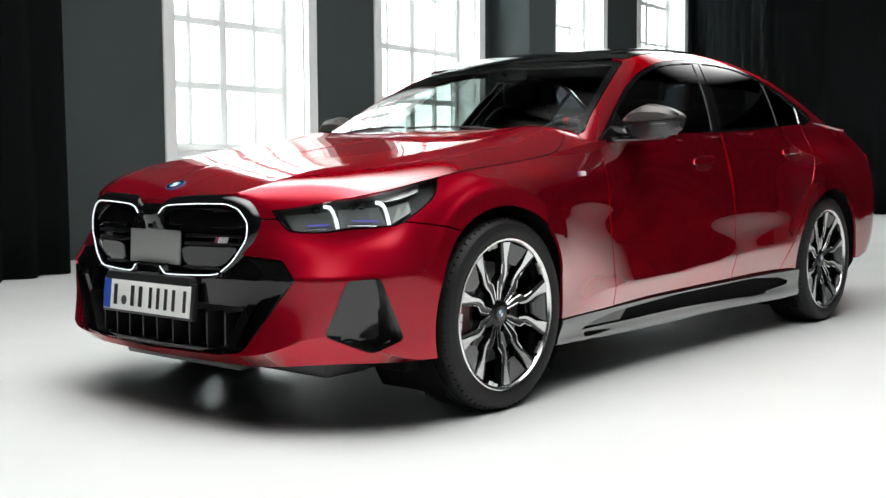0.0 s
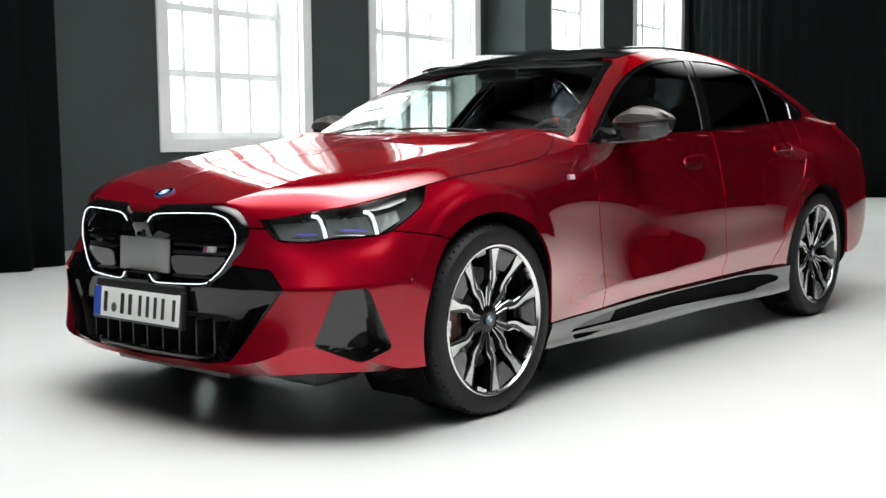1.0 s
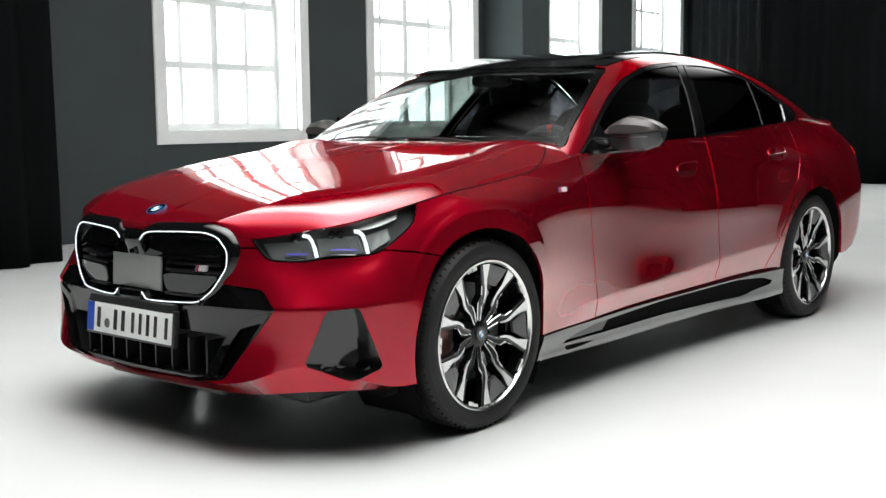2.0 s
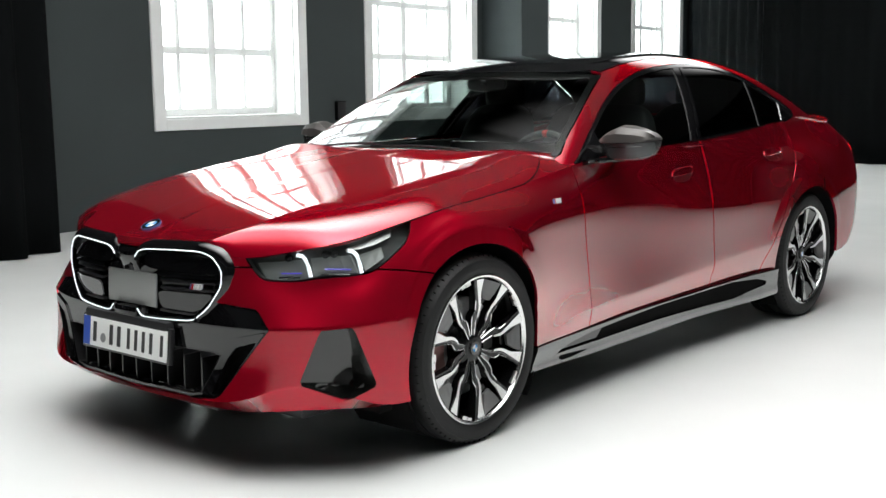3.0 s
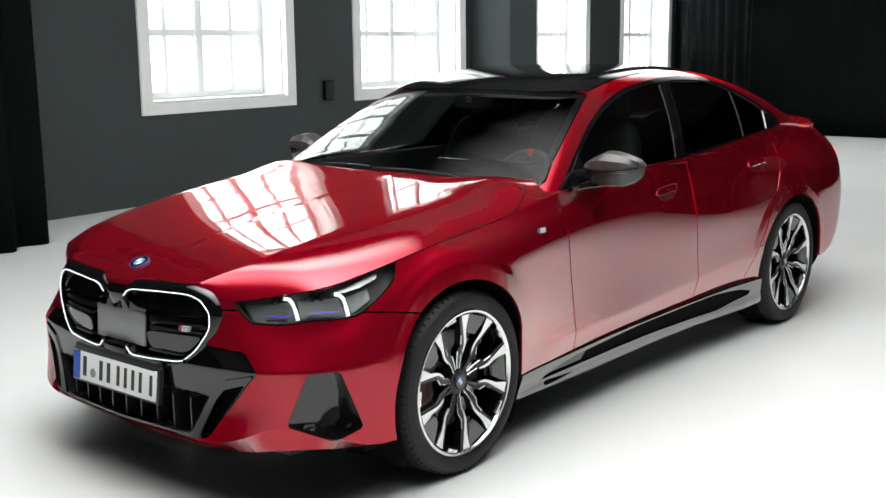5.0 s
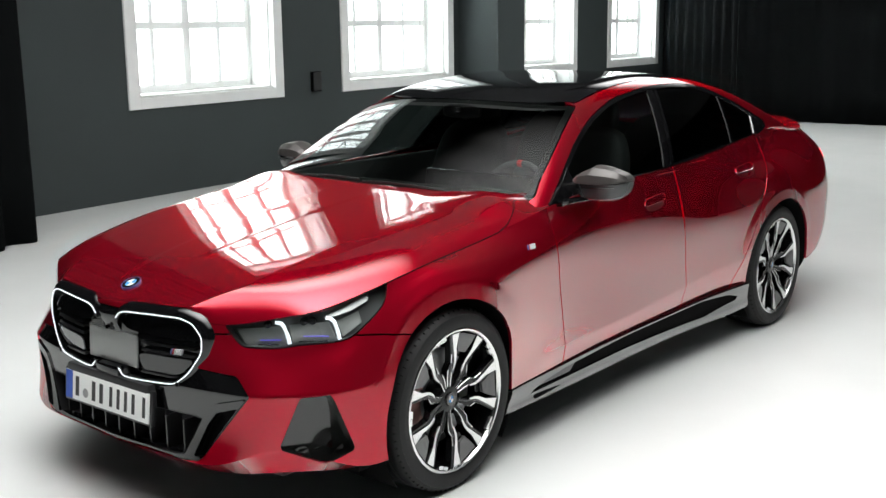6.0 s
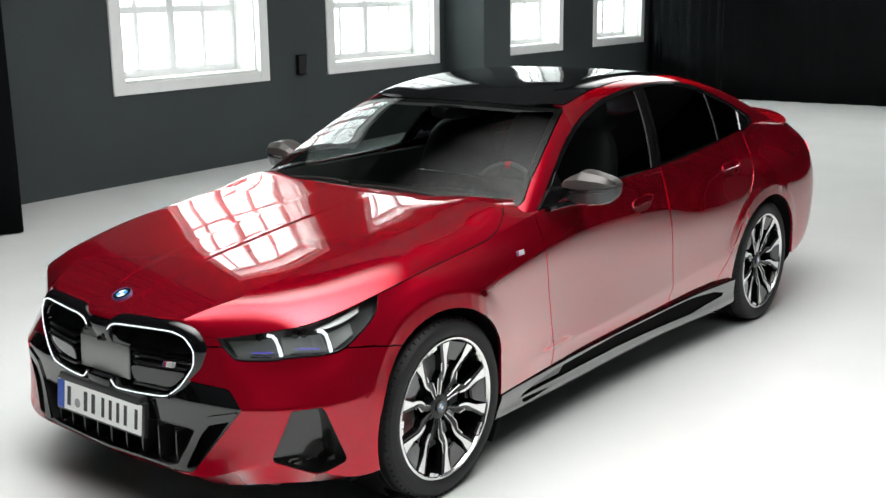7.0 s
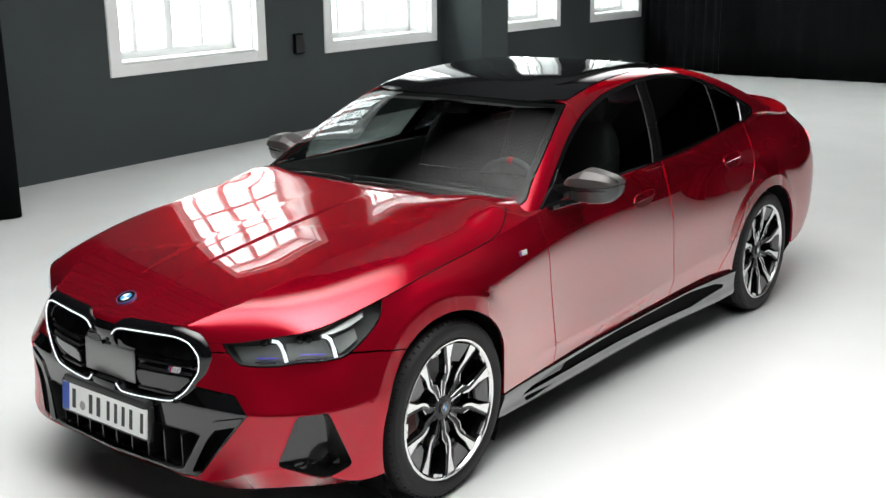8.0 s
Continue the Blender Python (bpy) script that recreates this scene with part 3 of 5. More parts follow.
def cabin_surface():
    """Screen, roof, glass sides and pillars in one sheet: the smooth meeting of a leaning side and a crowned top."""
    xs = np.concatenate([np.linspace(.40, 1.5, 90), np.linspace(1.515, 3.75, 130)])
    th = np.linspace(0, math.pi / 2, 64)
    rows = []
    belt_w = line(xs, [(.3, .87), (.70, .840), (1.25, .838), (1.9, .830), (2.5, .805), (2.995, .768), (3.45, .72), (3.8, .68)])
    belt_z = line(xs, [(.3, .95), (.70, .985), (1.9, 1.05), (2.5, 1.085), (2.995, 1.115), (3.8, 1.13)])
    for x, wb, zb in zip(xs, belt_w, belt_z):
        r = np.zeros_like(th)
        hi = np.full_like(th, 1.3)
        lo = np.zeros_like(th)
        bend = float(np.interp(x, [.65, 1.35], [.26, .13]))
        for _ in range(40):
            mid = (lo + hi) / 2
            w, z = mid * np.cos(th), 0.90 + mid * np.sin(th)
            dz = z - zb
            lean = np.where(dz > -0.02, 0.46 * dz + 0.48 * np.abs(dz) * dz, -0.011 - 1.0 * (dz + 0.02))
            side = (w - (wb - lean)) * 0.86
            top = (z - (line(x - bend * w**2, CABIN_TOP) - 0.05 * w**2)) * 0.9
            k = 0.024
            f = np.maximum(side, top) + k * np.log1p(np.exp(-np.abs(side - top) / k)) - 0.0
            hi, lo = np.where(f > 0, mid, hi), np.where(f > 0, lo, mid)
        w, z = lo * np.cos(th), 0.90 + lo * np.sin(th)
        w[-1] = 0
        rows.append(np.stack([np.full_like(w, x), w, z], -1))
    half = np.array(rows)
    left = half.copy()
    left[:, :, 1] *= -1
    return np.concatenate([left, half[:, -2::-1]], axis=1)


CABIN = Skin.grid(cabin_surface())
SOLID = {k: BVHTree.FromPolygons([tuple(q) for q in s.v], s.f) for k, s in (("belt", BELT), ("cap", CAP), ("cabin", CABIN))}


def on(kind, origin, way, off=0.0):
    """The place where a ray meets one of the surfaces, and the normal there."""
    p, n, _, _ = SOLID[kind].ray_cast(Vector(origin), Vector(way).normalized())
    if p is None:
        return None, None
    if n.dot(Vector(way)) > 0:
        n = -n
    return p + n * off, n


def front(y, z, off=0.0):
    return on("belt", (-3, y, z), (1, 0, 0), off)


def flank(x, z, side=-1, off=0.0, kind="belt"):
    return on(kind, (x, 3 * side, z), (0, -side, 0), off)


def above(x, y, off=0.0, kind="cap"):
    return on(kind, (x, y, 3), (0, 0, -1), off)


# ---- the car: its outlines ----
def xz(v):
    return v[:, [0, 2]]


def qz(v):
    return np.stack([v[:, 0] + np.abs(v[:, 1]) - 0.009, v[:, 2]], -1)


def xy(v):
    return np.stack([v[:, 0], np.abs(v[:, 1])], -1)


GAP = 0.0028


def over(fn, view):
    return lambda v: fn(view(v))


arch_f = lambda v: 0.400 - np.hypot(v[:, 0] + 0.014, v[:, 2] - AXLE + 0.004)
arch_r = lambda v: 0.400 - np.hypot(v[:, 0] - BASE, v[:, 2] - AXLE + 0.004)
lamp_line = over(outline([(-.257, .755), (-.228, .724), (-.196, .696), (-.164, .680), (-.032, .677), (.042, .682), (.080, .688), (.184, .693), (.288, .698), (.344, .704), (.396, .724), (.466, .759), (.518, .790), (.539, .821), (.545, .90), (.2, .95), (-.24, .80)], 1), qz)
intake_line = over(outline([(.092, .513), (.105, .524), (.240, .532), (.255, .524), (.354, .338), (.350, .326), (.215, .284), (.200, .284), (.002, .339), (-.003, .352)], 0), qz)
black_line = over(outline([(-1.2, .64), (-.45, .64), (-.40, .60), (-.203, .588), (-.144, .526), (-.39, .292), (-.42, .277), (-.56, .258), (-1.2, .247)], 0), qz)
mouth_line = over(outline([(-1.2, .44), (-.43, .43), (-.392, .425), (-.449, .345), (-.497, .285), (-.56, .277), (-1.2, .275)], 0), qz)
front_door_line = over(outline([(.715, 1.2), (.716, .93), (.735, .75), (.765, .50), (.786, .34), (.79, .05), (1.91, .05), (1.90, .36), (1.92, .42), (1.905, .70), (1.866, .97), (1.845, 1.06), (1.84, 1.2)], 1), xz)
rear_door_line = over(outline([(1.84, 1.2), (1.845, 1.06), (1.866, .97), (1.905, .70), (1.92, .42), (1.90, .36), (1.91, .05), (2.30, .05), (2.44, .34), (2.58, .50), (2.725, .75), (2.80, .885), (2.90, .962), (2.958, 1.01), (2.968, 1.06), (2.955, 1.12), (2.94, 1.2)], 1), xz)
skirt_low = lambda v: v[:, 2] - np.interp(v[:, 0], [.3, .47, .72, 1.1, 1.8, 2.6, 2.7], [.290, .295, .301, .313, .320, .328, .330])
split_bumper = lambda v: v[:, 2] - np.interp(v[:, 0], [-.60, -.47, -.38, -.29, -.21, 0], [.722, .711, .699, .682, .663, .62])
dlo_line = over(outline([(0.718, 0.988), (0.784, 1.014), (0.948, 1.118), (1.143, 1.231), (1.319, 1.307), (1.462, 1.35), (1.641, 1.392), (1.955, 1.425), (2.22, 1.433), (2.451, 1.423), (2.665, 1.383), (2.904, 1.294), (3.068, 1.223), (3.191, 1.173), (3.18, 1.14), (3.05, 1.116), (2.942, 1.103), (2.34, 1.072), (1.849, 1.045), (1.49, 1.014), (0.974, 0.987)], 1), xz)
screen_line = over(outline([(0.2, 0), (0.2, 0.68), (0.697, 0.791), (0.807, 0.75), (0.91, 0.724), (1.027, 0.69), (1.196, 0.638), (1.318, 0.602), (1.307, 0.58), (1.235, 0.438), (1.208, 0.231), (1.203, 0), (1.203, -0.2), (0.2, -0.2)], 1), xy)
roof_line = over(outline([(1.208, -0.2), (1.208, 0), (1.213, 0.231), (1.24, 0.438), (1.316, 0.585), (1.375, 0.588), (1.669, 0.559), (1.969, 0.545), (2.258, 0.541), (2.66, 0.535), (2.74, 0.3), (2.75, 0), (2.75, -0.2)], 1), xy)
rear_screen_line = over(outline([(2.78, -.2), (2.78, .3), (2.76, .48), (3.3, .56), (3.75, .60), (3.78, -.2)], 1), xy)
left = lambda v: v[:, 1]
right = lambda v: -v[:, 1]
out = lambda fn, gap=GAP: (lambda v: gap - fn(v))
inn = lambda fn, gap=GAP: (lambda v: fn(v) + gap)

car = thing("saloon_car", "glossy red four-door saloon car with black roof, parked on white floor", "car")

# ---- the car: panels ----
def both(a, b):
    return Skin(np.concatenate([a.v, b.v]), a.f + [tuple(i + len(a.v) for i in q) for q in b.f], np.concatenate([a.n, b.n]))


def wall_of(skin, depth):
    """Only the turned-in lip along the open edges of a sheet."""
    r = skin.rim(depth)
    return Skin(r.v, r.f[len(skin.f):], r.n)


shell = BELT.cut(arch_f).cut(arch_r)
nose = shell.cut(lambda v: v[:, 0] - 0.001)
lamp = nose.cut(inn(lamp_line)).cut(lambda v: .10 - np.abs(v[:, 1]))
nose_rest = nose.cut(out(lamp_line))
bumper = nose_rest.cut(inn(split_bumper))
fender_front = nose_rest.cut(out(split_bumper)).cut(lambda v: -.60 - v[:, 0])
bumper = both(bumper, nose_rest.cut(out(split_bumper)).cut(lambda v: v[:, 0] + .60 + GAP))
kidney_hole = over(outline([(-.2, .77), (.42, .77), (.47, .70), (.46, .64), (.35, .53), (-.2, .53)], 1), lambda v: np.stack([np.abs(v[:, 1]) + 2 * np.maximum(0, v[:, 0] + .6), v[:, 2]], -1))
red = bumper.cut(out(black_line, .0015)).cut(out(intake_line, .0015)).cut(out(kidney_hole, 0))
panel("front_bumper", red, PAINT, car, "", 0.005)
corner_line = over(outline([(-.199, .484), (-.308, .457), (-.351, .416), (-.438, .289), (-.388, .296)], 0), qz)
frame_line = over(outline([(-.160, .518), (-.320, .487), (-.379, .428), (-.488, .281), (-.392, .291)], 0), qz)
insert = bumper.cut(inn(black_line, .0015)).cut(out(mouth_line, 0)).cut(out(frame_line, 0)).cut(out(kidney_hole, 0)).moved(-0.004)
panel("bumper_insert", insert, INSERT, car, "gloss black bumper insert", 0.03)
flank_all = shell.cut(lambda v: -v[:, 0] - 0.001)
for side in (left, right):
    f2 = flank_all.cut(side).cut(lambda v: v[:, 0] - 1.3).cut(out(front_door_line)).cut(out(skirt_low, .002))
    panel("front_fender", both(fender_front.cut(side), f2), PAINT, car)
    panel("front_door", flank_all.cut(side).cut(inn(front_door_line)).cut(out(skirt_low, .002)), PAINT, car)
    panel("rear_door", flank_all.cut(side).cut(inn(rear_door_line)).cut(out(skirt_low, .002)), PAINT, car)
    tail_lamp = over(outline([(3.83, .965), (4.3, .985), (4.3, .875), (4.0, .865), (3.90, .89)], 1), xz)
    tail_low = lambda v: np.interp(v[:, 0], [2.6, 3.3, 3.6, 4.2], [.1, .30, .34, .38]) - v[:, 2]
    quarter = flank_all.cut(side).cut(tail_low).cut(lambda v: 1.95 - v[:, 0]).cut(out(rear_door_line)).cut(out(skirt_low, .002))
    panel("rear_quarter", quarter.cut(out(tail_lamp)), PAINT, car)
    panel("tail_light", quarter.cut(inn(tail_lamp)), TAILRED, car, "lit red tail light")
    skirt = flank_all.cut(side).cut(lambda v: v[:, 0] - 2.70).cut(inn(skirt_low, .004))
    reach = np.interp(skirt.v[:, 0], [.3, .45, .8, 1.9, 2.45, 2.7], [.004, .006, .010, .020, .030, .020])
    reach = reach + 0.007 * np.exp(-((skirt.v[:, 2] - np.interp(skirt.v[:, 0], [.5, 2.6], [.196, .208])) / 0.016) ** 2)
    skirt.v = skirt.v + np.stack([0 * reach, np.sign(skirt.v[:, 1]) * reach, 0 * reach], -1)
    slot = over(outline([(.50, .233), (.64, .262), (.80, .281), (1.36, .304), (2.12, .312), (2.38, .296), (2.54, .260), (2.14, .222), (1.4, .233), (.93, .230)], 0), xz)
    fin = over(outline([(.550, .222), (.56, .201), (.66, .200), (.79, .208), (.66, .217)], 0), xz)
    sk = panel("side_skirt", skirt.cut(out(slot, 0)).cut(out(fin, 0)), GREY_TRIM, car, "gloss dark grey side skirt", 0.06)
    # the skirt's dark reflection is painted matt black in a shallow hollow
    hollow = skirt.cut(inn(slot, 0)).moved(-0.012)
    panel("skirt_slot_reflection", hollow.cut(lambda v: .86 + (v[:, 2] - .23) * .9 - v[:, 0]), BLACKGAP, sk, "shallow skirt hollow, its dark reflection painted black", 0)
    panel("skirt_slot_reflection", hollow.cut(lambda v: v[:, 0] - .86 - (v[:, 2] - .23) * .9), INSERT, sk, "gloss black end of the hollow", 0)
    panel("skirt_fin", skirt.cut(inn(fin, 0)).moved(-0.010), BLACKGAP, sk, "small black notch", 0)
    lens = panel("headlight", lamp.cut(side), CLEAR, car, "headlight with two white light blades", 0.004)
    lens.visible_shadow = False
    back = lamp.cut(side)
    inward = np.array([.74, -np.sign(back.v[0, 1]) * .55, -.12])
    sunk = Skin(back.v, back.f, np.tile(-inward, (len(back.v), 1)))
    panel("lamp_housing", both(sunk.moved(-0.05), wall_of(sunk, 0.05)), HOUSING, lens, "dark lamp housing", 0)
    pocket = bumper.cut(side).cut(inn(intake_line, .0))
    away = np.array([.74, -np.sign(pocket.v[0, 1]) * .67, .06])
    at_q = qz(pocket.v)

    def from_line(a, b):
        d = np.array(b) - np.array(a)
        return (d[0] * (at_q[:, 1] - a[1]) - d[1] * (at_q[:, 0] - a[0])) / np.hypot(*d)

    deep = .010 + np.minimum(.36 * np.abs(from_line((-.003, .352), (.092, .513))), .75 * np.abs(from_line((.255, .524), (.354, .338))))
    deep = np.minimum(deep, .012 + 2.2 * np.maximum(0, from_line((-.02, .335), (.215, .272))))
    floor_of = Skin(pocket.v + away * deep[:, None], pocket.f, pocket.n)
    sleeve = wall_of(Skin(pocket.v, pocket.f, np.tile(-away, (len(pocket.v), 1))), 0.062)
    panel("air_curtain_pocket", both(floor_of, sleeve), INTAKEGREY, car, "gloss black side intake", 0)
bonnet_end = lambda v: v[:, 0] - np.interp(np.abs(v[:, 1]), [0, .3, .5, .62, .70, .9], [.525, .540, .565, .605, .640, .640])
BONNET_CORNER = ((.41, .842), (.46, .828), (.51, .812), (.56, .788), (.60, .760), (.63, .730), (.645, .700))
bonnet_side = lambda v: np.abs(v[:, 1]) - np.interp(v[:, 0], [q[0] for q in BONNET_CORNER], [q[1] for q in BONNET_CORNER], left=2.0)
panel("bonnet", CAP.cut(bonnet_end).cut(bonnet_side).cut(lambda v: np.abs(v[:, 1]) - np.maximum(edge_half(v[:, 0]) - .0008, .05 * (v[:, 0] < -.8))), PAINT, car)
for k in (-1, 1):
    gap_line = [(x, k * w, z + .0006) for x, w, z in EDGE if -.60 < x < .40][::2] + [tuple(above(x, k * min(y, float(edge_half(x)) - .003), .0006)[0]) for x, y in BONNET_CORNER]
    part("bonnet_gap", tube(gap_line, .0021, 6), BLACKGAP, car, "dark panel gap", smooth=False)
panel("boot_lid", CAP.cut(lambda v: 3.2 - v[:, 0]), PAINT, car)
for side in (left, right):
    panel("fender_cap", CAP.cut(side).cut(lambda v: .405 - v[:, 0]).cut(lambda v: .003 - bonnet_side(v)).cut(lambda v: v[:, 0] - .745).cut(lambda v: .698 - np.abs(v[:, 1])), PAINT, car, "", 0)
panel("scuttle", CAP.cut(lambda v: np.abs(v[:, 1]) - .713).cut(lambda v: .004 - bonnet_end(v)).cut(lambda v: v[:, 0] - .68).moved(-0.012), BLACKGAP, car, "black scuttle panel", 0)
outer = lambda v: .45 - np.abs(v[:, 1])
side_glass = CABIN.cut(outer).cut(lambda v: dlo_line(v))
body_rest = CABIN.cut(lambda v: np.where(np.abs(v[:, 1]) > .45, GAP - dlo_line(v), -1.0))
pillars = body_rest.cut(lambda v: GAP - screen_line(v)).cut(lambda v: GAP - roof_line(v)).cut(lambda v: GAP - rear_screen_line(v))
pillars = pillars.cut(lambda v: np.where(v[:, 0] < 2.6, .50 - np.abs(v[:, 1]), -1.0))
belt_line = lambda x: np.interp(x, [.3, .7, 1.9, 2.5, 2.995, 3.8], [.95, .985, 1.05, 1.085, 1.115, 1.13])
pillars = pillars.cut(lambda v: np.where((v[:, 0] > .80) & (v[:, 0] < 3.0), belt_line(v[:, 0]) - .03 - v[:, 2], -1.0))
panel("roof_frame", pillars, PAINT, car, "red pillars and roof rails")
panel("pillar_trim", pillars.cut(lambda v: 2.15 - v[:, 0]).moved(-0.022), HEADLINER, car, "dark inner pillar trim", 0)
panel("roof_panel", CABIN.cut(lambda v: roof_line(v) + GAP), GLOSS, car, "gloss black roof panel")
def even_bow(skin):
    """The screen glass bows evenly across the car from pillar to pillar."""
    across = np.linspace(0, .80, 161)
    xs, mids, edges, halves = [], [], [], []
    for row in cabin_surface():
        x, upper = row[0, 0], row[(row[:, 1] >= 0) & (row[:, 2] > 1.0)]
        if not .55 < x < 1.34 or len(upper) < 8:
            continue
        order = np.argsort(upper[:, 1])
        height = np.interp(across, upper[order, 1], upper[order, 2])
        half = float(np.interp(x, [.55, .697, .807, .91, 1.027, 1.196, 1.318, 1.34], [.785, .772, .747, .722, .688, .636, .602, .598]))
        xs.append(x), halves.append(half), mids.append(height[0]), edges.append(np.interp(half, across, height))
    x, y = skin.v[:, 0], skin.v[:, 1]
    mid, edge, half = [np.interp(x, xs, q) for q in (mids, edges, halves)]
    z = edge + (mid - edge) * (1 - np.abs(y / half) ** np.interp(x, [.9, 1.2], [2.0, 2.6]))
    inside = np.clip((x - .66) / .06, 0, 1)
    v = skin.v.copy()
    v[:, 2] += inside * (z - v[:, 2])
    return Skin(v, skin.f, skin.n)


screen = even_bow(CABIN.cut(lambda v: screen_line(v) + GAP))
ws = panel("windscreen", screen, GLASS, car, "tinted windscreen", 0)
panel("windscreen_frit", screen.cut(lambda v: -.034 - screen_line(v)).moved(-0.003), BLACKGAP, ws, "black printed edge", 0)
panel("rear_window", CABIN.cut(lambda v: rear_screen_line(v) + GAP), DARKGLASS, car, "dark rear window", 0)
B_LEAN = 0.60
for side in (left, right):
    g = side_glass.cut(side)
    inner_edge = g.cut(lambda v: -.016 - dlo_line(v))
    panel("window_trim", inner_edge, GLOSS, car, "gloss black window surround", 0.01)
    g = g.cut(lambda v: dlo_line(v) + .016).moved(-0.006)
    at = lambda v: v[:, 0] - (1.845 + (v[:, 2] - 1.045) * B_LEAN)
    quarter_at = lambda v: v[:, 0] - (2.62 + (v[:, 2] - 1.10) * .42)
    panel("front_door_glass", g.cut(lambda v: at(v) + .07), SIDEGLASS, car, "tinted door glass", 0)
    panel("centre_pillar", g.cut(lambda v: -(at(v) + .07)).cut(lambda v: at(v) + .012).moved(0.004), GLOSS, car, "gloss black centre pillar", 0.01)
    panel("centre_pillar", g.cut(lambda v: .002 - at(v)).cut(lambda v: at(v) - .03).moved(0.004), GLOSS, car, "gloss black centre pillar", 0.01)
    panel("rear_door_glass", g.cut(lambda v: .03 - at(v)).cut(lambda v: quarter_at(v) + .012), DARKGLASS, car, "dark privacy glass", 0)
    panel("quarter_divider", g.cut(lambda v: -quarter_at(v) - .012).cut(lambda v: quarter_at(v) - .012).moved(0.003), GLOSS, car, "gloss black window divider", 0.01)
    end_at = lambda v: v[:, 0] - (2.965 + (v[:, 2] - 1.115) * .62)
    panel("quarter_glass", g.cut(lambda v: .012 - quarter_at(v)).cut(lambda v: end_at(v) + .008), DARKGLASS, car, "dark privacy glass", 0)
    panel("quarter_divider", g.cut(lambda v: -end_at(v) - .005).cut(lambda v: end_at(v)).moved(0.004), ALLOY, car, "bright window divider", 0.006)
    panel("window_end_piece", g.cut(lambda v: -end_at(v)).moved(0.003), GLOSS, car, "gloss black window end piece", 0.006)
    k = -1 if side is left else 1
    # thin paint beads added to draw the bright highlight along door edges
    for edge_pts in ([(1.848, 1.045), (1.868, .97), (1.884, .88), (1.903, .74)], [(2.962, 1.09), (2.955, 1.015), (2.90, .965), (2.815, .895), (2.755, .80)], [(.717, .93), (.725, .84)]):
        cx = line(np.linspace(0, 1, 14), [(i / (len(edge_pts) - 1), q[0]) for i, q in enumerate(edge_pts)])
        cz = line(np.linspace(0, 1, 14), [(i / (len(edge_pts) - 1), q[1]) for i, q in enumerate(edge_pts)])
        rolled = [flank(x + .003, z, k, .0004)[0] for x, z in zip(cx, cz)]
        part("edge_highlight", tube(rolled, .0017, 6), PAINT, car, "thin paint bead added for the highlight along the door edge")
# ---- the car: kidney grille, lamps, plate ----
def kidney_x(w, z):
    return -0.899 + 0.33 * w * w + 0.05 * (z - 0.526)


STRIP = [(.062, .735), (.082, .756), (.115, .766), (.25, .772), (.375, .773), (.425, .757), (.461, .712), (.459, .655), (.405, .578), (.352, .537), (.322, .531), (.20, .526), (.098, .525), (.074, .550)]


def smooth_loop(points, n, closed=True):
    p = np.array(points + (points[:1] if closed else []), float)
    for _ in range(2):
        q = [p[0]] if not closed else []
        for a, b in zip(p[:-1], p[1:]):
            q += [0.86 * a + 0.14 * b, 0.14 * a + 0.86 * b]
        p = np.array(q + ([p[-1]] if not closed else [q[0]]))
    d = np.concatenate([[0], np.cumsum(np.linalg.norm(np.diff(p, axis=0), axis=1))])
    t = np.linspace(0, d[-1], n + (1 if closed else 0))
    r = np.stack([np.interp(t, d, p[:, k]) for k in range(2)], -1)
    return r[:-1] if closed else r


def offset_loop(p, by):
    """A closed loop moved outwards by so much."""
    d = np.roll(p, -1, 0) - np.roll(p, 1, 0)
    n = np.stack([d[:, 1], -d[:, 0]], -1)
    n /= np.linalg.norm(n, axis=1, keepdims=True)
    area = np.sum(p[:, 0] * np.roll(p[:, 1], -1) - np.roll(p[:, 0], -1) * p[:, 1])
    return p + n * by * (1 if area > 0 else -1)


def ring_mesh(loops, fill=False, leave=None):
    """Faces between closed loops of the same count; leave tells which steps of the loop stay open."""
    bm = bmesh.new()
    rows = [[bm.verts.new(q) for q in l] for l in loops]
    n = len(rows[0])
    for a, b in zip(rows[:-1], rows[1:]):
        for i in range(n):
            if leave is None or not leave[i]:
                bm.faces.new((a[i], a[(i + 1) % n], b[(i + 1) % n], b[i]))
    if fill:
        bm.faces.new(rows[-1])
    return bm


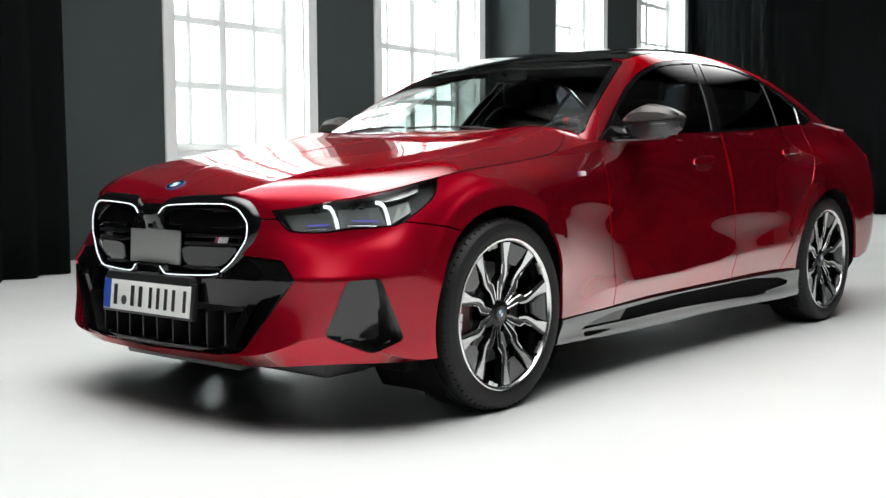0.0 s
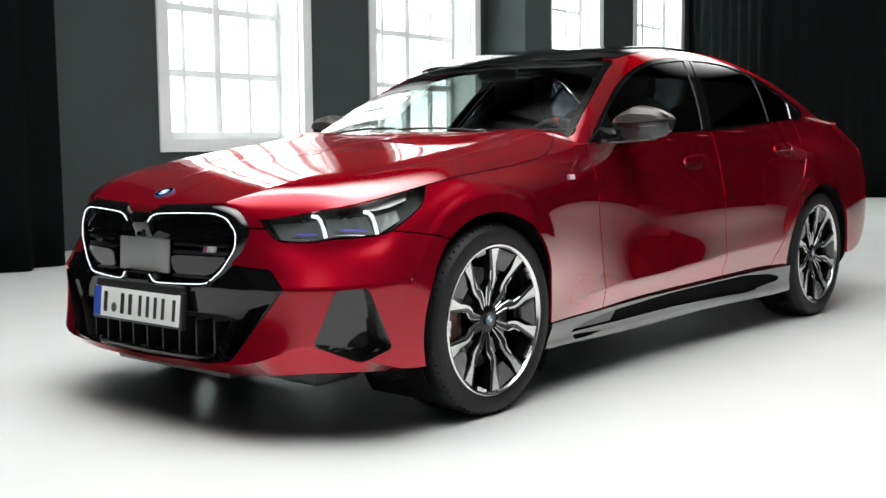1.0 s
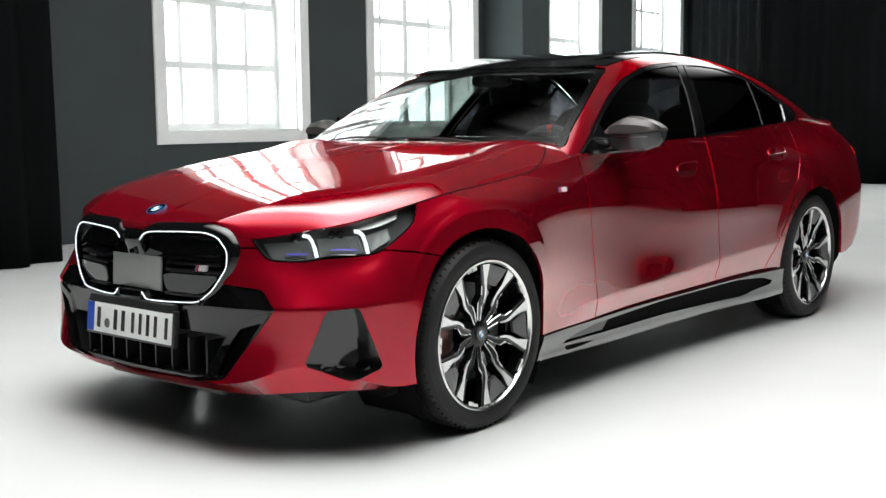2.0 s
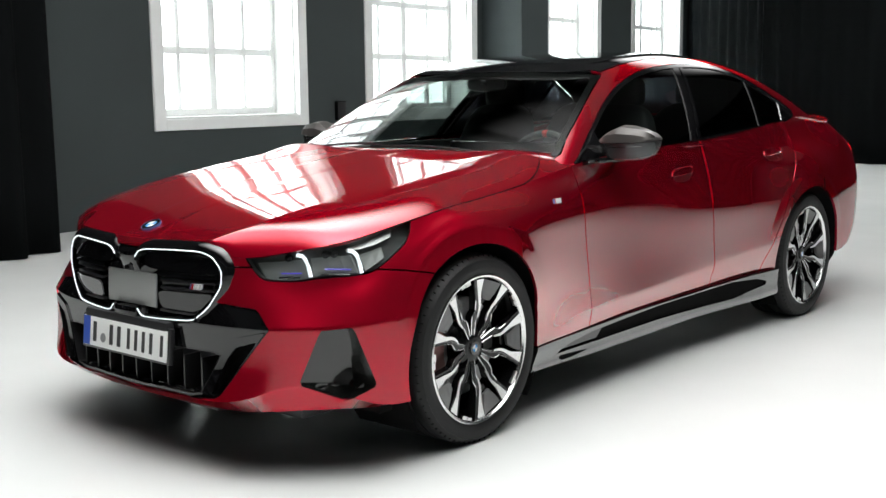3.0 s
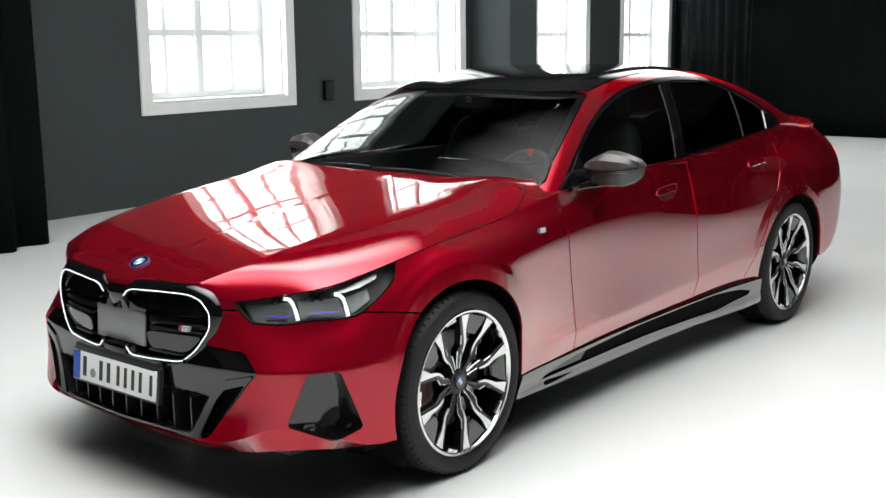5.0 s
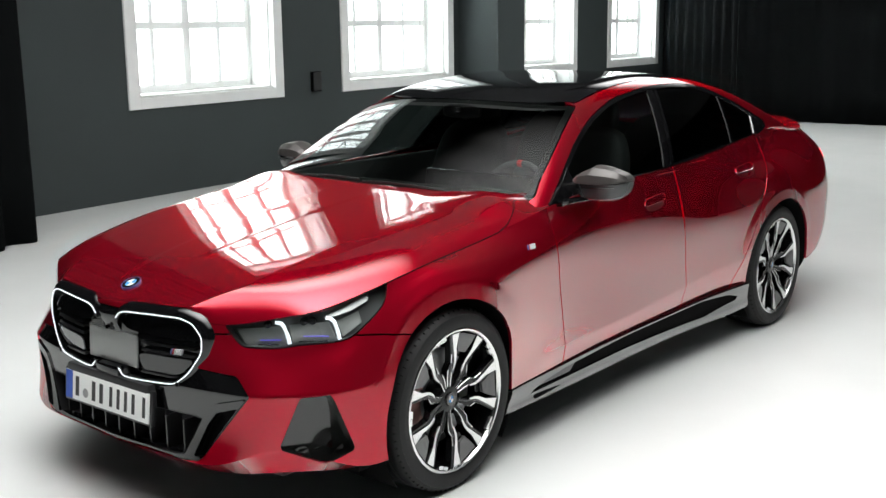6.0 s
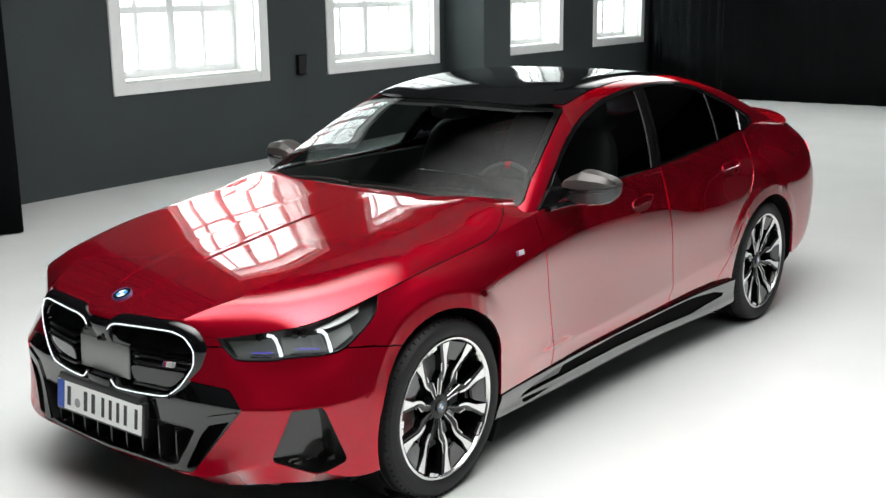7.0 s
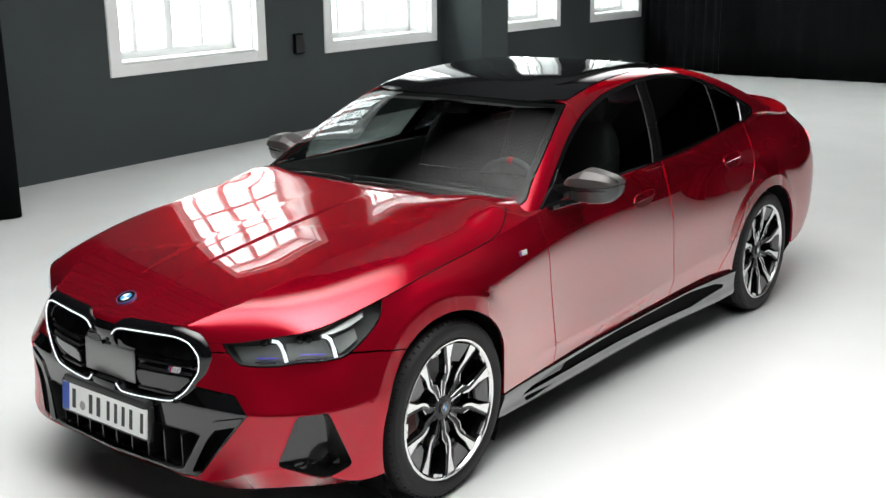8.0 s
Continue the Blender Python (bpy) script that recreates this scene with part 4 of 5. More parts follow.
grille = new("kidney_grille")
grille.parent = car
tagged(grille, "closed twin grille with lit white outline")
for s in (-1, 1):
    loop = smooth_loop(STRIP, 110)

    def lift(p, back):
        return [(kidney_x(w, z) + back, s * w, z) for w, z in p]

    inner = offset_loop(loop, -0.006)
    outer_band = offset_loop(loop, 0.006)
    shoulder = offset_loop(loop, 0.021)
    rim_band = offset_loop(loop, 0.029)
    for l in (outer_band, shoulder, rim_band):
        l[:, 0] = np.maximum(l[:, 0], 0.004)
    frame_mesh = ring_mesh([lift(offset_loop(loop, -0.012), 0.055), lift(offset_loop(loop, -0.007), 0.004), lift(inner, 0.0), lift(outer_band, 0.0), lift(shoulder, 0.010), lift(rim_band, 0.026), lift(offset_loop(rim_band, 0.004) * (1, 1), 0.075)], leave=(loop[:, 0] < .09) & (loop[:, 1] > .553) & (loop[:, 1] < .712))
    part("grille_frame", frame_mesh, GLOSS, grille, "gloss black grille surround")
    path = smooth_loop(STRIP, 70, closed=False)
    part("light_strip", tube([(kidney_x(w, z) - 0.002, s * w, z) for w, z in path], 0.0019, 6), LAMPWHITE, grille, "lit white light strip")
    back = offset_loop(loop, -0.010)
    part("grille_back", ring_mesh([lift(back, 0.036)], fill=True), GLOSS, grille, smooth=False)

    def slab(points, x_out, deep, mat, name, label="", lean=0.0):
        """A flat moulded piece in the grille: its outline in (half width, z)."""
        bm = bmesh.new()
        p = smooth_loop(points, 28)
        c = p.mean(0)
        a = [bm.verts.new((kidney_x(w, z) + x_out + deep, s * w, z)) for w, z in p]
        b = [bm.verts.new((kidney_x(w, z) + x_out + lean * (z - c[1]) + 0.003, s * w, z)) for w, z in p]
        d = [bm.verts.new((kidney_x(w, z) + x_out + lean * (z - c[1]), s * (c[0] + (w - c[0]) * .97), c[1] + (z - c[1]) * .95)) for w, z in p]
        n = len(p)
        for u, v in ((a, b), (b, d)):
            for i in range(n):
                bm.faces.new((u[i], u[(i + 1) % n], v[(i + 1) % n], v[i]))
        bm.faces.new(d)
        return part(name, bm, mat, grille, label)

    slab([(.155, .692), (.44, .692), (.445, .680), (.43, .675), (.155, .675)], 0.012, 0.03, GLOSS, "grille_lip", "gloss black moulding", 0.5)
    slab([(.170, .668), (.425, .668), (.425, .656), (.170, .656)], 0.014, 0.03, SATIN, "grille_bar", "satin black bar", 0.35)
    slab([(.170, .640), (.42, .640), (.42, .629), (.170, .629)], 0.014, 0.03, SATIN, "grille_bar", "satin black bar", 0.35)
    slab([(.168, .627), (.418, .627), (.415, .612), (.350, .557), (.178, .553)], 0.010, 0.03, GLOSS, "grille_block", "gloss black panel", -0.22)
    slab([(.170, .558), (.345, .553), (.33, .546), (.170, .549)], 0.014, 0.02, SATIN, "grille_bar", "black bar")
    slab([(.100, .696), (.445, .692), (.449, .720), (.412, .759), (.12, .760), (.088, .742)], 0.014, 0.03, GLOSS, "grille_upper", "gloss black upper grille panel", 0.20)
    if s < 0:
        for k, m in enumerate((BADGEBLUE, TAILPLAIN, BADGESILVER, BADGESILVER, BADGESILVER)):
            bm = bmesh.new()
            w0 = (.332, .339, .347, .358, .369)[k]
            box(bm, kidney_x(w0, .65) - .001, kidney_x(w0, .65) + .01, -w0 - (.0030 if k < 2 else .0095), -w0, .640, .660)
            for v in bm.verts:
                v.co.y -= (v.co.z - .65) * .4
            part("badge_bar", bm, m, grille, smooth=False)
# centre of the grille: sensor panel, camera and the dark web between the two openings
bm = bmesh.new()
box(bm, -.874, -.85, -.147, .147, .556, .676, .0015)
for v in bm.verts:
    v.co.x += 0.33 * v.co.y * v.co.y + .05 * (v.co.z - .6)
# the cover's grey holds the floor's reflection as plain colour
part("sensor_panel", bm, PANELGREY, grille, "plain sensor cover, floor reflection painted in as grey")
bm = bmesh.new()
box(bm, -.900, -.82, -.068, .068, .505, .553, .006)
part("grille_web", bm, GLOSS, grille)
bm = bmesh.new()
bridge = [(-.150, .556), (.150, .556), (.150, .690), (.080, .702), (.045, .716), (.034, .750), (-.034, .750), (-.045, .716), (-.080, .702), (-.150, .690)]
near_face = [bm.verts.new((kidney_x(abs(y), z) + .027, y, z)) for y, z in bridge]
far_face = [bm.verts.new((v.co.x + .05, v.co.y, v.co.z)) for v in near_face]
bm.faces.new(near_face), bm.faces.new(far_face[::-1])
for i in range(len(bridge)):
    j = (i + 1) % len(bridge)
    bm.faces.new((near_face[i], far_face[i], far_face[j], near_face[j]))
part("grille_bridge", bm, GLOSS, grille, "gloss black panel between the two openings", smooth=False)
# a gloss wedge runs down from the nose between the openings to the sensor cover
bm = bmesh.new()
rows = []
for z, half, back in ((.770, .105, .020), (.752, .082, .006), (.738, .064, .004), (.722, .050, .007), (.704, .046, .014), (.688, .050, .021), (.676, .056, .026)):
    ring = [(half, .040)] + [(half * q, back + .004 * abs(q) ** 4) for q in (1, .8, .5, 0, -.5, -.8, -1)] + [(-half, .040)]
    rows.append([bm.verts.new((kidney_x(abs(y), z) + x, y, z)) for y, x in ring])
for p, q in zip(rows[:-1], rows[1:]):
    for i in range(len(p) - 1):
        bm.faces.new((p[i], q[i], q[i + 1], p[i + 1]))
part("centre_wedge", bm, GLOSS, grille, "gloss black wedge between the openings")
bm = bmesh.new()
eye_x = kidney_x(0, .689) + .017
box(bm, eye_x - .001, eye_x + .02, -.017, .017, .678, .702, .003)
part("camera_recess", bm, SATIN, grille)
part("camera_eye", lathe([(.0, -.0), (.006, -.002), (.008, .0), (.008, .010)], 20), GLOSS, grille, "small black camera").matrix_world = pose(eye_x - .003, 0, .690, 0, 0, 90)

# emblem on the bonnet: a plain roundel
p, n = above(-.768, 0, 0.0)
em = Matrix.Translation(p) @ n.to_track_quat("Z", "X").to_matrix().to_4x4()
roundel = part("roundel", lathe([(.0, .004), (.020, .005), (.0225, .0055)], 40, "z"), EMBLEMBLUE, car, "blue and white roundel without writing")
roundel.matrix_world = em
ring = part("roundel_ring", lathe([(.0225, .002), (.023, .007), (.0345, .007), (.037, .004), (.037, -.004)], 40, "z"), GLOSS, roundel)
ring2 = part("roundel_rim", lathe([(.0358, .0072), (.037, .0076), (.0378, .0045), (.0378, -.004)], 40, "z"), BADGEBLUE, roundel)
for k in (0, 1):
    bm = bmesh.new()
    c = bm.verts.new((0, 0, .0066))
    arc = [bm.verts.new((.0215 * math.cos(a), .0215 * math.sin(a), .0066)) for a in np.linspace(k * math.pi, k * math.pi + math.pi / 2, 9)]
    for u, v in zip(arc[:-1], arc[1:]):
        bm.faces.new((c, u, v))
    part("roundel_quarter", bm, PLATEWHITE, roundel, smooth=False)

# number plate
plate = new("number_plate")
plate.parent = car
tagged(plate, "white number plate with a blue band and dark bars")
bm = bmesh.new()
box(bm, -.912, -.902, -.257, .257, .380, .490, .002)
tilt = lambda b: bmesh.ops.rotate(b, verts=b.verts, cent=(-.905, 0, .435), matrix=Matrix.Rotation(radians(6), 3, "Y"))
tilt(bm)
part("plate_sheet", bm, PLATEWHITE, plate)
bm = bmesh.new()
box(bm, -.907, -.885, -.268, .268, .371, .499, .004)
tilt(bm)
part("plate_holder", bm, SATIN, plate, "black plate holder")
bm = bmesh.new()
box(bm, -.9127, -.911, .212, .2555, .3815, .4885)
tilt(bm)
part("plate_band", bm, PLATEBLUE, plate, "blue band")
for y0, y1 in ((.165, .197), (.060, .092), (.012, .044), (-.046, -.018), (-.091, -.063), (-.136, -.108), (-.181, -.153), (-.243, -.216)):
    bm = bmesh.new()
    box(bm, -.9128, -.911, y0 + .005, y1 - .005, .398, .472)
    tilt(bm)
    part("plate_bar", bm, PLATEBLACK, plate, smooth=False)
seal = part("plate_seal", lathe([(.0, .0012), (.017, .0012), (.018, 0)], 24, "z"), DISC, plate)
seal.matrix_world = Matrix.Translation((-.9132, .128, .418)) @ Matrix.Rotation(radians(-84), 4, "Y")
bm = bmesh.new()
box(bm, -.906, -.80, -.25, .25, .43, .52, .01)
part("plate_mount", bm, SATIN, plate)

# lower mouth: dark back, upright vanes, corner blades
mouth = bumper.cut(inn(mouth_line, 0))
panel("mouth_back", mouth.moved(-0.09), SATIN, car, "black intake mesh", 0)
panel("mouth_wall", wall_of(mouth, 0.09), SATIN, car, "", 0)
for y in (-.36, -.27, -.18, -.09, 0, .09, .18, .27, .36):
    p, n = front(y, .33)
    bm = bmesh.new()
    box(bm, p.x + .02, p.x + .09, y - .004, y + .004, .275, .40)
    part("intake_vane", bm, SATIN, car, "dark grey upright vane", smooth=False)
for side in (left, right):
    ring_skin = bumper.cut(side).cut(inn(frame_line, 0)).cut(out(corner_line, 0)).moved(0.003)
    panel("corner_frame", ring_skin, INSERT, car, "gloss black frame round the corner opening", 0.025)
    hole = bumper.cut(side).cut(corner_line)
    panel("corner_opening", both(hole.moved(-0.05), wall_of(hole.moved(-0.002), 0.05)), BLACKGAP, car, "black corner opening", 0)
# chin under the bumper
bm = bmesh.new()
box(bm, -.765, -.30, -.34, .34, .186, .221, .012)
part("chin_plate", bm, SATIN, car, "dark underside plate")
for s in (-1, 1):
    bm = bmesh.new()
    box(bm, -.47, -.40, s * .78 - .07, s * .78 + .07, .200, .26, .012)
    part("wheel_deflector", bm, BLACKGAP, car, "black air deflector")


# headlamp inside: light blades, projector boxes
def lamp_point(s, q, z, off):
    best = None
    for w in np.linspace(.45, .88, 200):
        p, n = front(s * w, z, off)
        if p is not None and (best is None or abs(p.x - n.x * off + w - .009 - q) < best[0]):
            best = (abs(p.x - n.x * off + w - .009 - q), p)
    return best[1]


lamps = [o for o in car.children if o.name.startswith("headlight")]
for s, holder in ((-1, lamps[0]), (1, lamps[1])):
    for q, hi, lo in ((.0, .765, .692), (.25, .781, .705)):
        h = hi - lo
        pts = [lamp_point(s, q + a, lo + b * h, -.012) for a, b in ((-.012, 1.0), (.012, .96), (.028, .78), (.042, .40), (.052, 0))]
        part("light_blade", tube(pts, 0.0068, 8), LAMPWHITE, holder, "lit white light blade")
    for q, z in ((-.06, .755), (.17, .775), (.12, .77)):
        c = lamp_point(s, q, z, -.035)
        bm = bmesh.new()
        bmesh.ops.create_icosphere(bm, subdivisions=3, radius=.015, matrix=Matrix.Translation(c))
        part("projector", bm, GLOSS, holder, "dark glass projector")
    for q0, q1, z in ((-.10, .0, .690), (.10, .24, .700)):
        part("lamp_trim", tube([lamp_point(s, q, z, -.012) for q in np.linspace(q0, q1, 6)], 0.0035, 6), CHROME, holder, "bright trim strip")
    # bright reflector behind the upper rear of the lens; grey ribbons below paint the floor's reflection
    def ribbon(name, low, high, off, mat, label):
        bm = bmesh.new()
        a = [bm.verts.new(lamp_point(s, q, z, off)) for q, z in low]
        b = [bm.verts.new(lamp_point(s, q, z, off - .006)) for q, z in high]
        for i in range(len(a) - 1):
            bm.faces.new((a[i], a[i + 1], b[i + 1], b[i]))
        ext = bmesh.ops.extrude_face_region(bm, geom=bm.faces[:])
        bmesh.ops.translate(bm, verts=[v for v in ext["geom"] if isinstance(v, bmesh.types.BMVert)], vec=(.006, 0, 0))
        part(name, bm, mat, holder, label, smooth=False)

    ribbon("lamp_reflector", [(.225, .783), (.30, .785), (.37, .795), (.45, .815)], [(.235, .793), (.31, .803), (.38, .820), (.46, .842)], -.016, DISC, "bright lamp reflector")
    ribbon("lens_reflection", [(-.165, .690), (-.08, .684), (.0, .686), (.035, .690)], [(-.21, .738), (-.10, .742), (-.02, .748), (.015, .752)], -.022, LENSGREY, "grey ribbon painting the floor's reflection in the lens")
    ribbon("lens_reflection", [(.065, .694), (.15, .699), (.22, .702), (.285, .706)], [(.045, .754), (.13, .760), (.20, .766), (.25, .770)], -.022, LENSGREY, "grey ribbon painting the floor's reflection in the lens")
    ribbon("lens_reflection", [(.32, .714), (.38, .734), (.42, .752)], [(.30, .770), (.37, .782), (.41, .790)], -.026, LENSGREY, "grey ribbon painting the floor's reflection in the lens")
    for q0, q1, z in ((-.09, .01, .704), (.12, .25, .716)):
        part("lamp_blue_line", tube([lamp_point(s, q, z, -.016) for q in np.linspace(q0, q1, 5)], 0.0022, 5), LAMPBLUE, holder, "thin blue light line")
# ---- wheels ----
def spoke_y(r):
    return .078 + .039 * (r / .2665) ** 0.9


def turned(u, v, angle, drop=0.0):
    """A place on the wheel's face: u across and v along a spoke's axis, in rim radii, the axis turned by an angle."""
    c, sn = math.cos(angle), math.sin(angle)
    x, z = .2665 * (u * c + v * sn), .2665 * (v * c - u * sn)
    return (x, spoke_y(math.hypot(x, z)) - drop, z)


def rim_point(deg, v=1.0):
    return (v * math.sin(radians(deg)), v * math.cos(radians(deg)))


def strip_solid(left_edge, right_edge, angle, drops, thick):
    """A facet between two edge lines, given depth."""
    bm = bmesh.new()
    rows = []
    for (a, b) in zip(left_edge, right_edge):
        rows.append([bm.verts.new(turned(*a, angle, drops[0])), bm.verts.new(turned(*b, angle, drops[1]))])
    for p, q in zip(rows[:-1], rows[1:]):
        bm.faces.new((p[0], p[1], q[1], q[0]))
    ext = bmesh.ops.extrude_face_region(bm, geom=bm.faces[:])
    bmesh.ops.translate(bm, verts=[v for v in ext["geom"] if isinstance(v, bmesh.types.BMVert)], vec=(0, -thick, 0))
    return bm


def build_wheel(x, y, side, phase):
    """A wheel facing +y in its own space: tyre with grooves, rim, five split spokes, inserts, hub, brake."""
    holder = new("wheel")
    holder.parent = car
    tagged(holder, "black and polished alloy wheel with low-profile tyre")
    holder.matrix_world = Matrix.Translation((x, y, AXLE)) @ Matrix.Rotation(0 if side > 0 else math.pi, 4, "Z")
    prof = [(.270, -.105), (.285, -.122), (.312, -.1275), (.335, -.122), (.348, -.110), (.3535, -.095)]
    for c in (-.055, 0.0, .055):
        prof += [(.356, c - .022 if c > -.05 else -.085), (.356, c - .006), (.349, c - .005), (.349, c + .005), (.356, c + .006)]
    prof += [(.356, .085), (.3535, .095), (.348, .110), (.335, .122), (.3335, .1235), (.3325, .1225), (.312, .1275), (.290, .1245), (.285, .122), (.2775, .116), (.270, .105)]
    tyre = part("tyre", lathe(prof, 112), RUBBER, holder, "black low-profile tyre")
    bm = bmesh.new()
    for k in range(72):
        for c, tw in ((-.098, -1), (.098, 1)):
            m = Matrix.Rotation(2 * math.pi * (k + (.5 if tw < 0 else 0)) / 72, 4, "Y") @ Matrix.Translation((0, c * .98, .3425)) @ Matrix.Rotation(radians(22 * tw), 4, "X") @ Matrix.Diagonal((.0035, .036, .008, 1))
            bmesh.ops.create_cube(bm, size=1, matrix=m)
    tread = part("tread_groove", bm, BLACKGAP, tyre, "dark tread grooves", smooth=False)
    tagged(tread, kind="stuff")
    rim = part("rim", lathe([(.262, .100), (.266, .117), (.270, .1225), (.2765, .1245), (.280, .122), (.280, .112)], 96), ALLOY, holder, "polished rim lip")
    part("rim_barrel", lathe([(.264, .112), (.256, .09), (.252, .0), (.262, -.10), (.270, -.11)], 72), RIMBLACK, holder)
    for k in range(5):
        base = phase + 72 * k
        axis = radians(base + 36)
        # the body of a forked spoke: stem, fork and two arms as one dark casting
        bm = bmesh.new()
        for sgn in (-1, 1):
            inner = [(sgn * .016, .12), (sgn * .030, .32), (sgn * .065, .465), (sgn * .155, .53), (sgn * .180, .70), rim_point(sgn * 11.6, .99)]
            outer = [(sgn * .07, .12), (sgn * .135, .36), (sgn * .235, .475), (sgn * .262, .55), (sgn * .298, .70), rim_point(sgn * 23.8, .99)]
            rows = [[bm.verts.new(turned(*q, axis, .003)) for q in pair] for pair in zip(inner, outer)]
            for p, q in zip(rows[:-1], rows[1:]):
                bm.faces.new((p[0], p[1], q[1], q[0]))
        bmesh.ops.remove_doubles(bm, verts=bm.verts, dist=1e-5)
        ext = bmesh.ops.extrude_face_region(bm, geom=bm.faces[:])
        bmesh.ops.translate(bm, verts=[v for v in ext["geom"] if isinstance(v, bmesh.types.BMVert)], vec=(0, -.030, 0))
        spoke = part("spoke", bm, RIMBLACK, holder, smooth=False)
        for sgn in (-1, 1):
            ridge = [(sgn * .150, .40), (sgn * .205, .50), (sgn * .222, .565), (sgn * .230, .70), rim_point(sgn * 14.2, .985)]
            edge = [(sgn * .172, .39), (sgn * .236, .478), (sgn * .264, .552), (sgn * .292, .71), rim_point(sgn * 23.2, .985)]
            part("spoke_face", strip_solid(ridge, edge, axis, (-.0005, -.0010), .006), ALLOY, spoke, "polished spoke face", smooth=False)
            gapside = [(sgn * .075, .455), (sgn * .160, .535), (sgn * .182, .70), rim_point(sgn * 11.8, .985)]
            near_ridge = [(sgn * .190, .500), (sgn * .214, .565), (sgn * .224, .70), rim_point(sgn * 13.9, .985)]
            part("spoke_facet", strip_solid(gapside, near_ridge, axis, (.007, .0005), .008), RIMGREY, spoke, "grey painted facet", smooth=False)
            stem_a = [(sgn * .026, .20), (sgn * .038, .33), (sgn * .078, .455)]
            stem_b = [(sgn * .060, .20), (sgn * .110, .35), (sgn * .180, .470)]
            part("spoke_facet", strip_solid(stem_a, stem_b, axis, (.006, .0015), .006), RIMGREY, spoke, "grey painted facet", smooth=False)
            for lane in ([(sgn * .066, .17), (sgn * .132, .37), (sgn * .228, .482)], [(sgn * .018, .20), (sgn * .032, .33), (sgn * .066, .462), (sgn * .150, .531), (sgn * .180, .66)]):
                part("spoke_edge", tube([turned(*q, axis, .0012) for q in lane], .0021, 4), ALLOY, spoke, "thin machined edge", smooth=False)
        # aero insert between neighbouring spokes near the rim
        at = radians(base)
        half = [(.70, 6.0), (.745, 7.0), (.84, 10.0), (.985, 11.9)]
        part("aero_insert", strip_solid([rim_point(-d, v) for v, d in half], [rim_point(d, v) for v, d in half], at, (.003, .009), .012), AEROGREY, holder, "grey aero insert", smooth=False)
        part("insert_step", strip_solid([rim_point(-5.8, .62), rim_point(-5.8, .698)], [rim_point(5.8, .62), rim_point(5.8, .698)], at, (.022, .024), .010), RIMBLACK, holder, smooth=False)
        # short bright steps on the lip between neighbouring spokes
        bm = bmesh.new()
        for d0, d1, r0 in ((30, 36.5, .2525), (35.5, 42, .2560)):
            ring = []
            for rr in (r0, .268):
                ring.append([bm.verts.new((rr * math.sin(radians(base + d)), .1175, rr * math.cos(radians(base + d)))) for d in np.linspace(d0, d1, 4)])
            for i in range(3):
                bm.faces.new((ring[0][i], ring[0][i + 1], ring[1][i + 1], ring[1][i]))
        ext = bmesh.ops.extrude_face_region(bm, geom=bm.faces[:])
        bmesh.ops.translate(bm, verts=[v for v in ext["geom"] if isinstance(v, bmesh.types.BMVert)], vec=(0, -.012, 0))
        part("lip_step", bm, ALLOY, holder, smooth=False)
        # wheel bolt
        b = part("wheel_bolt", lathe([(0, .080), (.009, .080), (.010, .078), (.010, .05)], 12), RIMBLACK, holder)
        t = radians(base + 36)
        b.matrix_local = Matrix.Translation((.056 * math.sin(t), 0, .056 * math.cos(t)))
    hub = part("hub", lathe([(.0, .086), (.040, .086), (.060, .080), (.085, .066), (.09, .03)], 48), RIMBLACK, holder)
    cap = part("hub_cap", lathe([(.0, .0925), (.019, .0925), (.021, .0915)], 36), EMBLEMBLUE, holder, "blue and white hub cap")
    part("hub_ring", lathe([(.0135, .0928), (.0145, .0945), (.0255, .0940), (.027, .086)], 36), RIMGREY, cap)
    bm = bmesh.new()
    for k in (0, 1):
        c = bm.verts.new((0, .0932, 0))
        arc = [bm.verts.new((.013 * math.cos(a), .0932, .013 * math.sin(a))) for a in np.linspace(k * math.pi, k * math.pi + math.pi / 2, 7)]
        for u, v in zip(arc[:-1], arc[1:]):
            bm.faces.new((c, u, v))
    part("hub_mark", bm, PLATEWHITE, cap, smooth=False)
    part("brake_disc", lathe([(.07, .028), (.187, .028), (.187, .0), (.07, .0)], 64), DISC, holder, "steel brake disc")
    bm = bmesh.new()
    ring = []
    for a in np.linspace(radians(60), radians(118), 9):
        ring.append([bm.verts.new((r * math.sin(a), yy, r * math.cos(a))) for r, yy in ((.125, .045), (.205, .050), (.212, .035), (.212, -.04), (.12, -.04))])
    for p, q in zip(ring[:-1], ring[1:]):
        for i in range(5):
            bm.faces.new((p[i], p[(i + 1) % 5], q[(i + 1) % 5], q[i]))
    bm.faces.new(ring[0]), bm.faces.new(ring[-1][::-1])
    if side > 0:
        bmesh.ops.scale(bm, verts=bm.verts, vec=(-1, 1, 1))
    part("brake_caliper", bm, CALIPER, holder, "dull red brake caliper")


# in wheel space the near wheels are turned about z, so the phase runs the other way round
for wx, wy in ((0, .802), (BASE, .806)):
    for side in (-1, 1):
        build_wheel(wx, wy * side, side, -18)

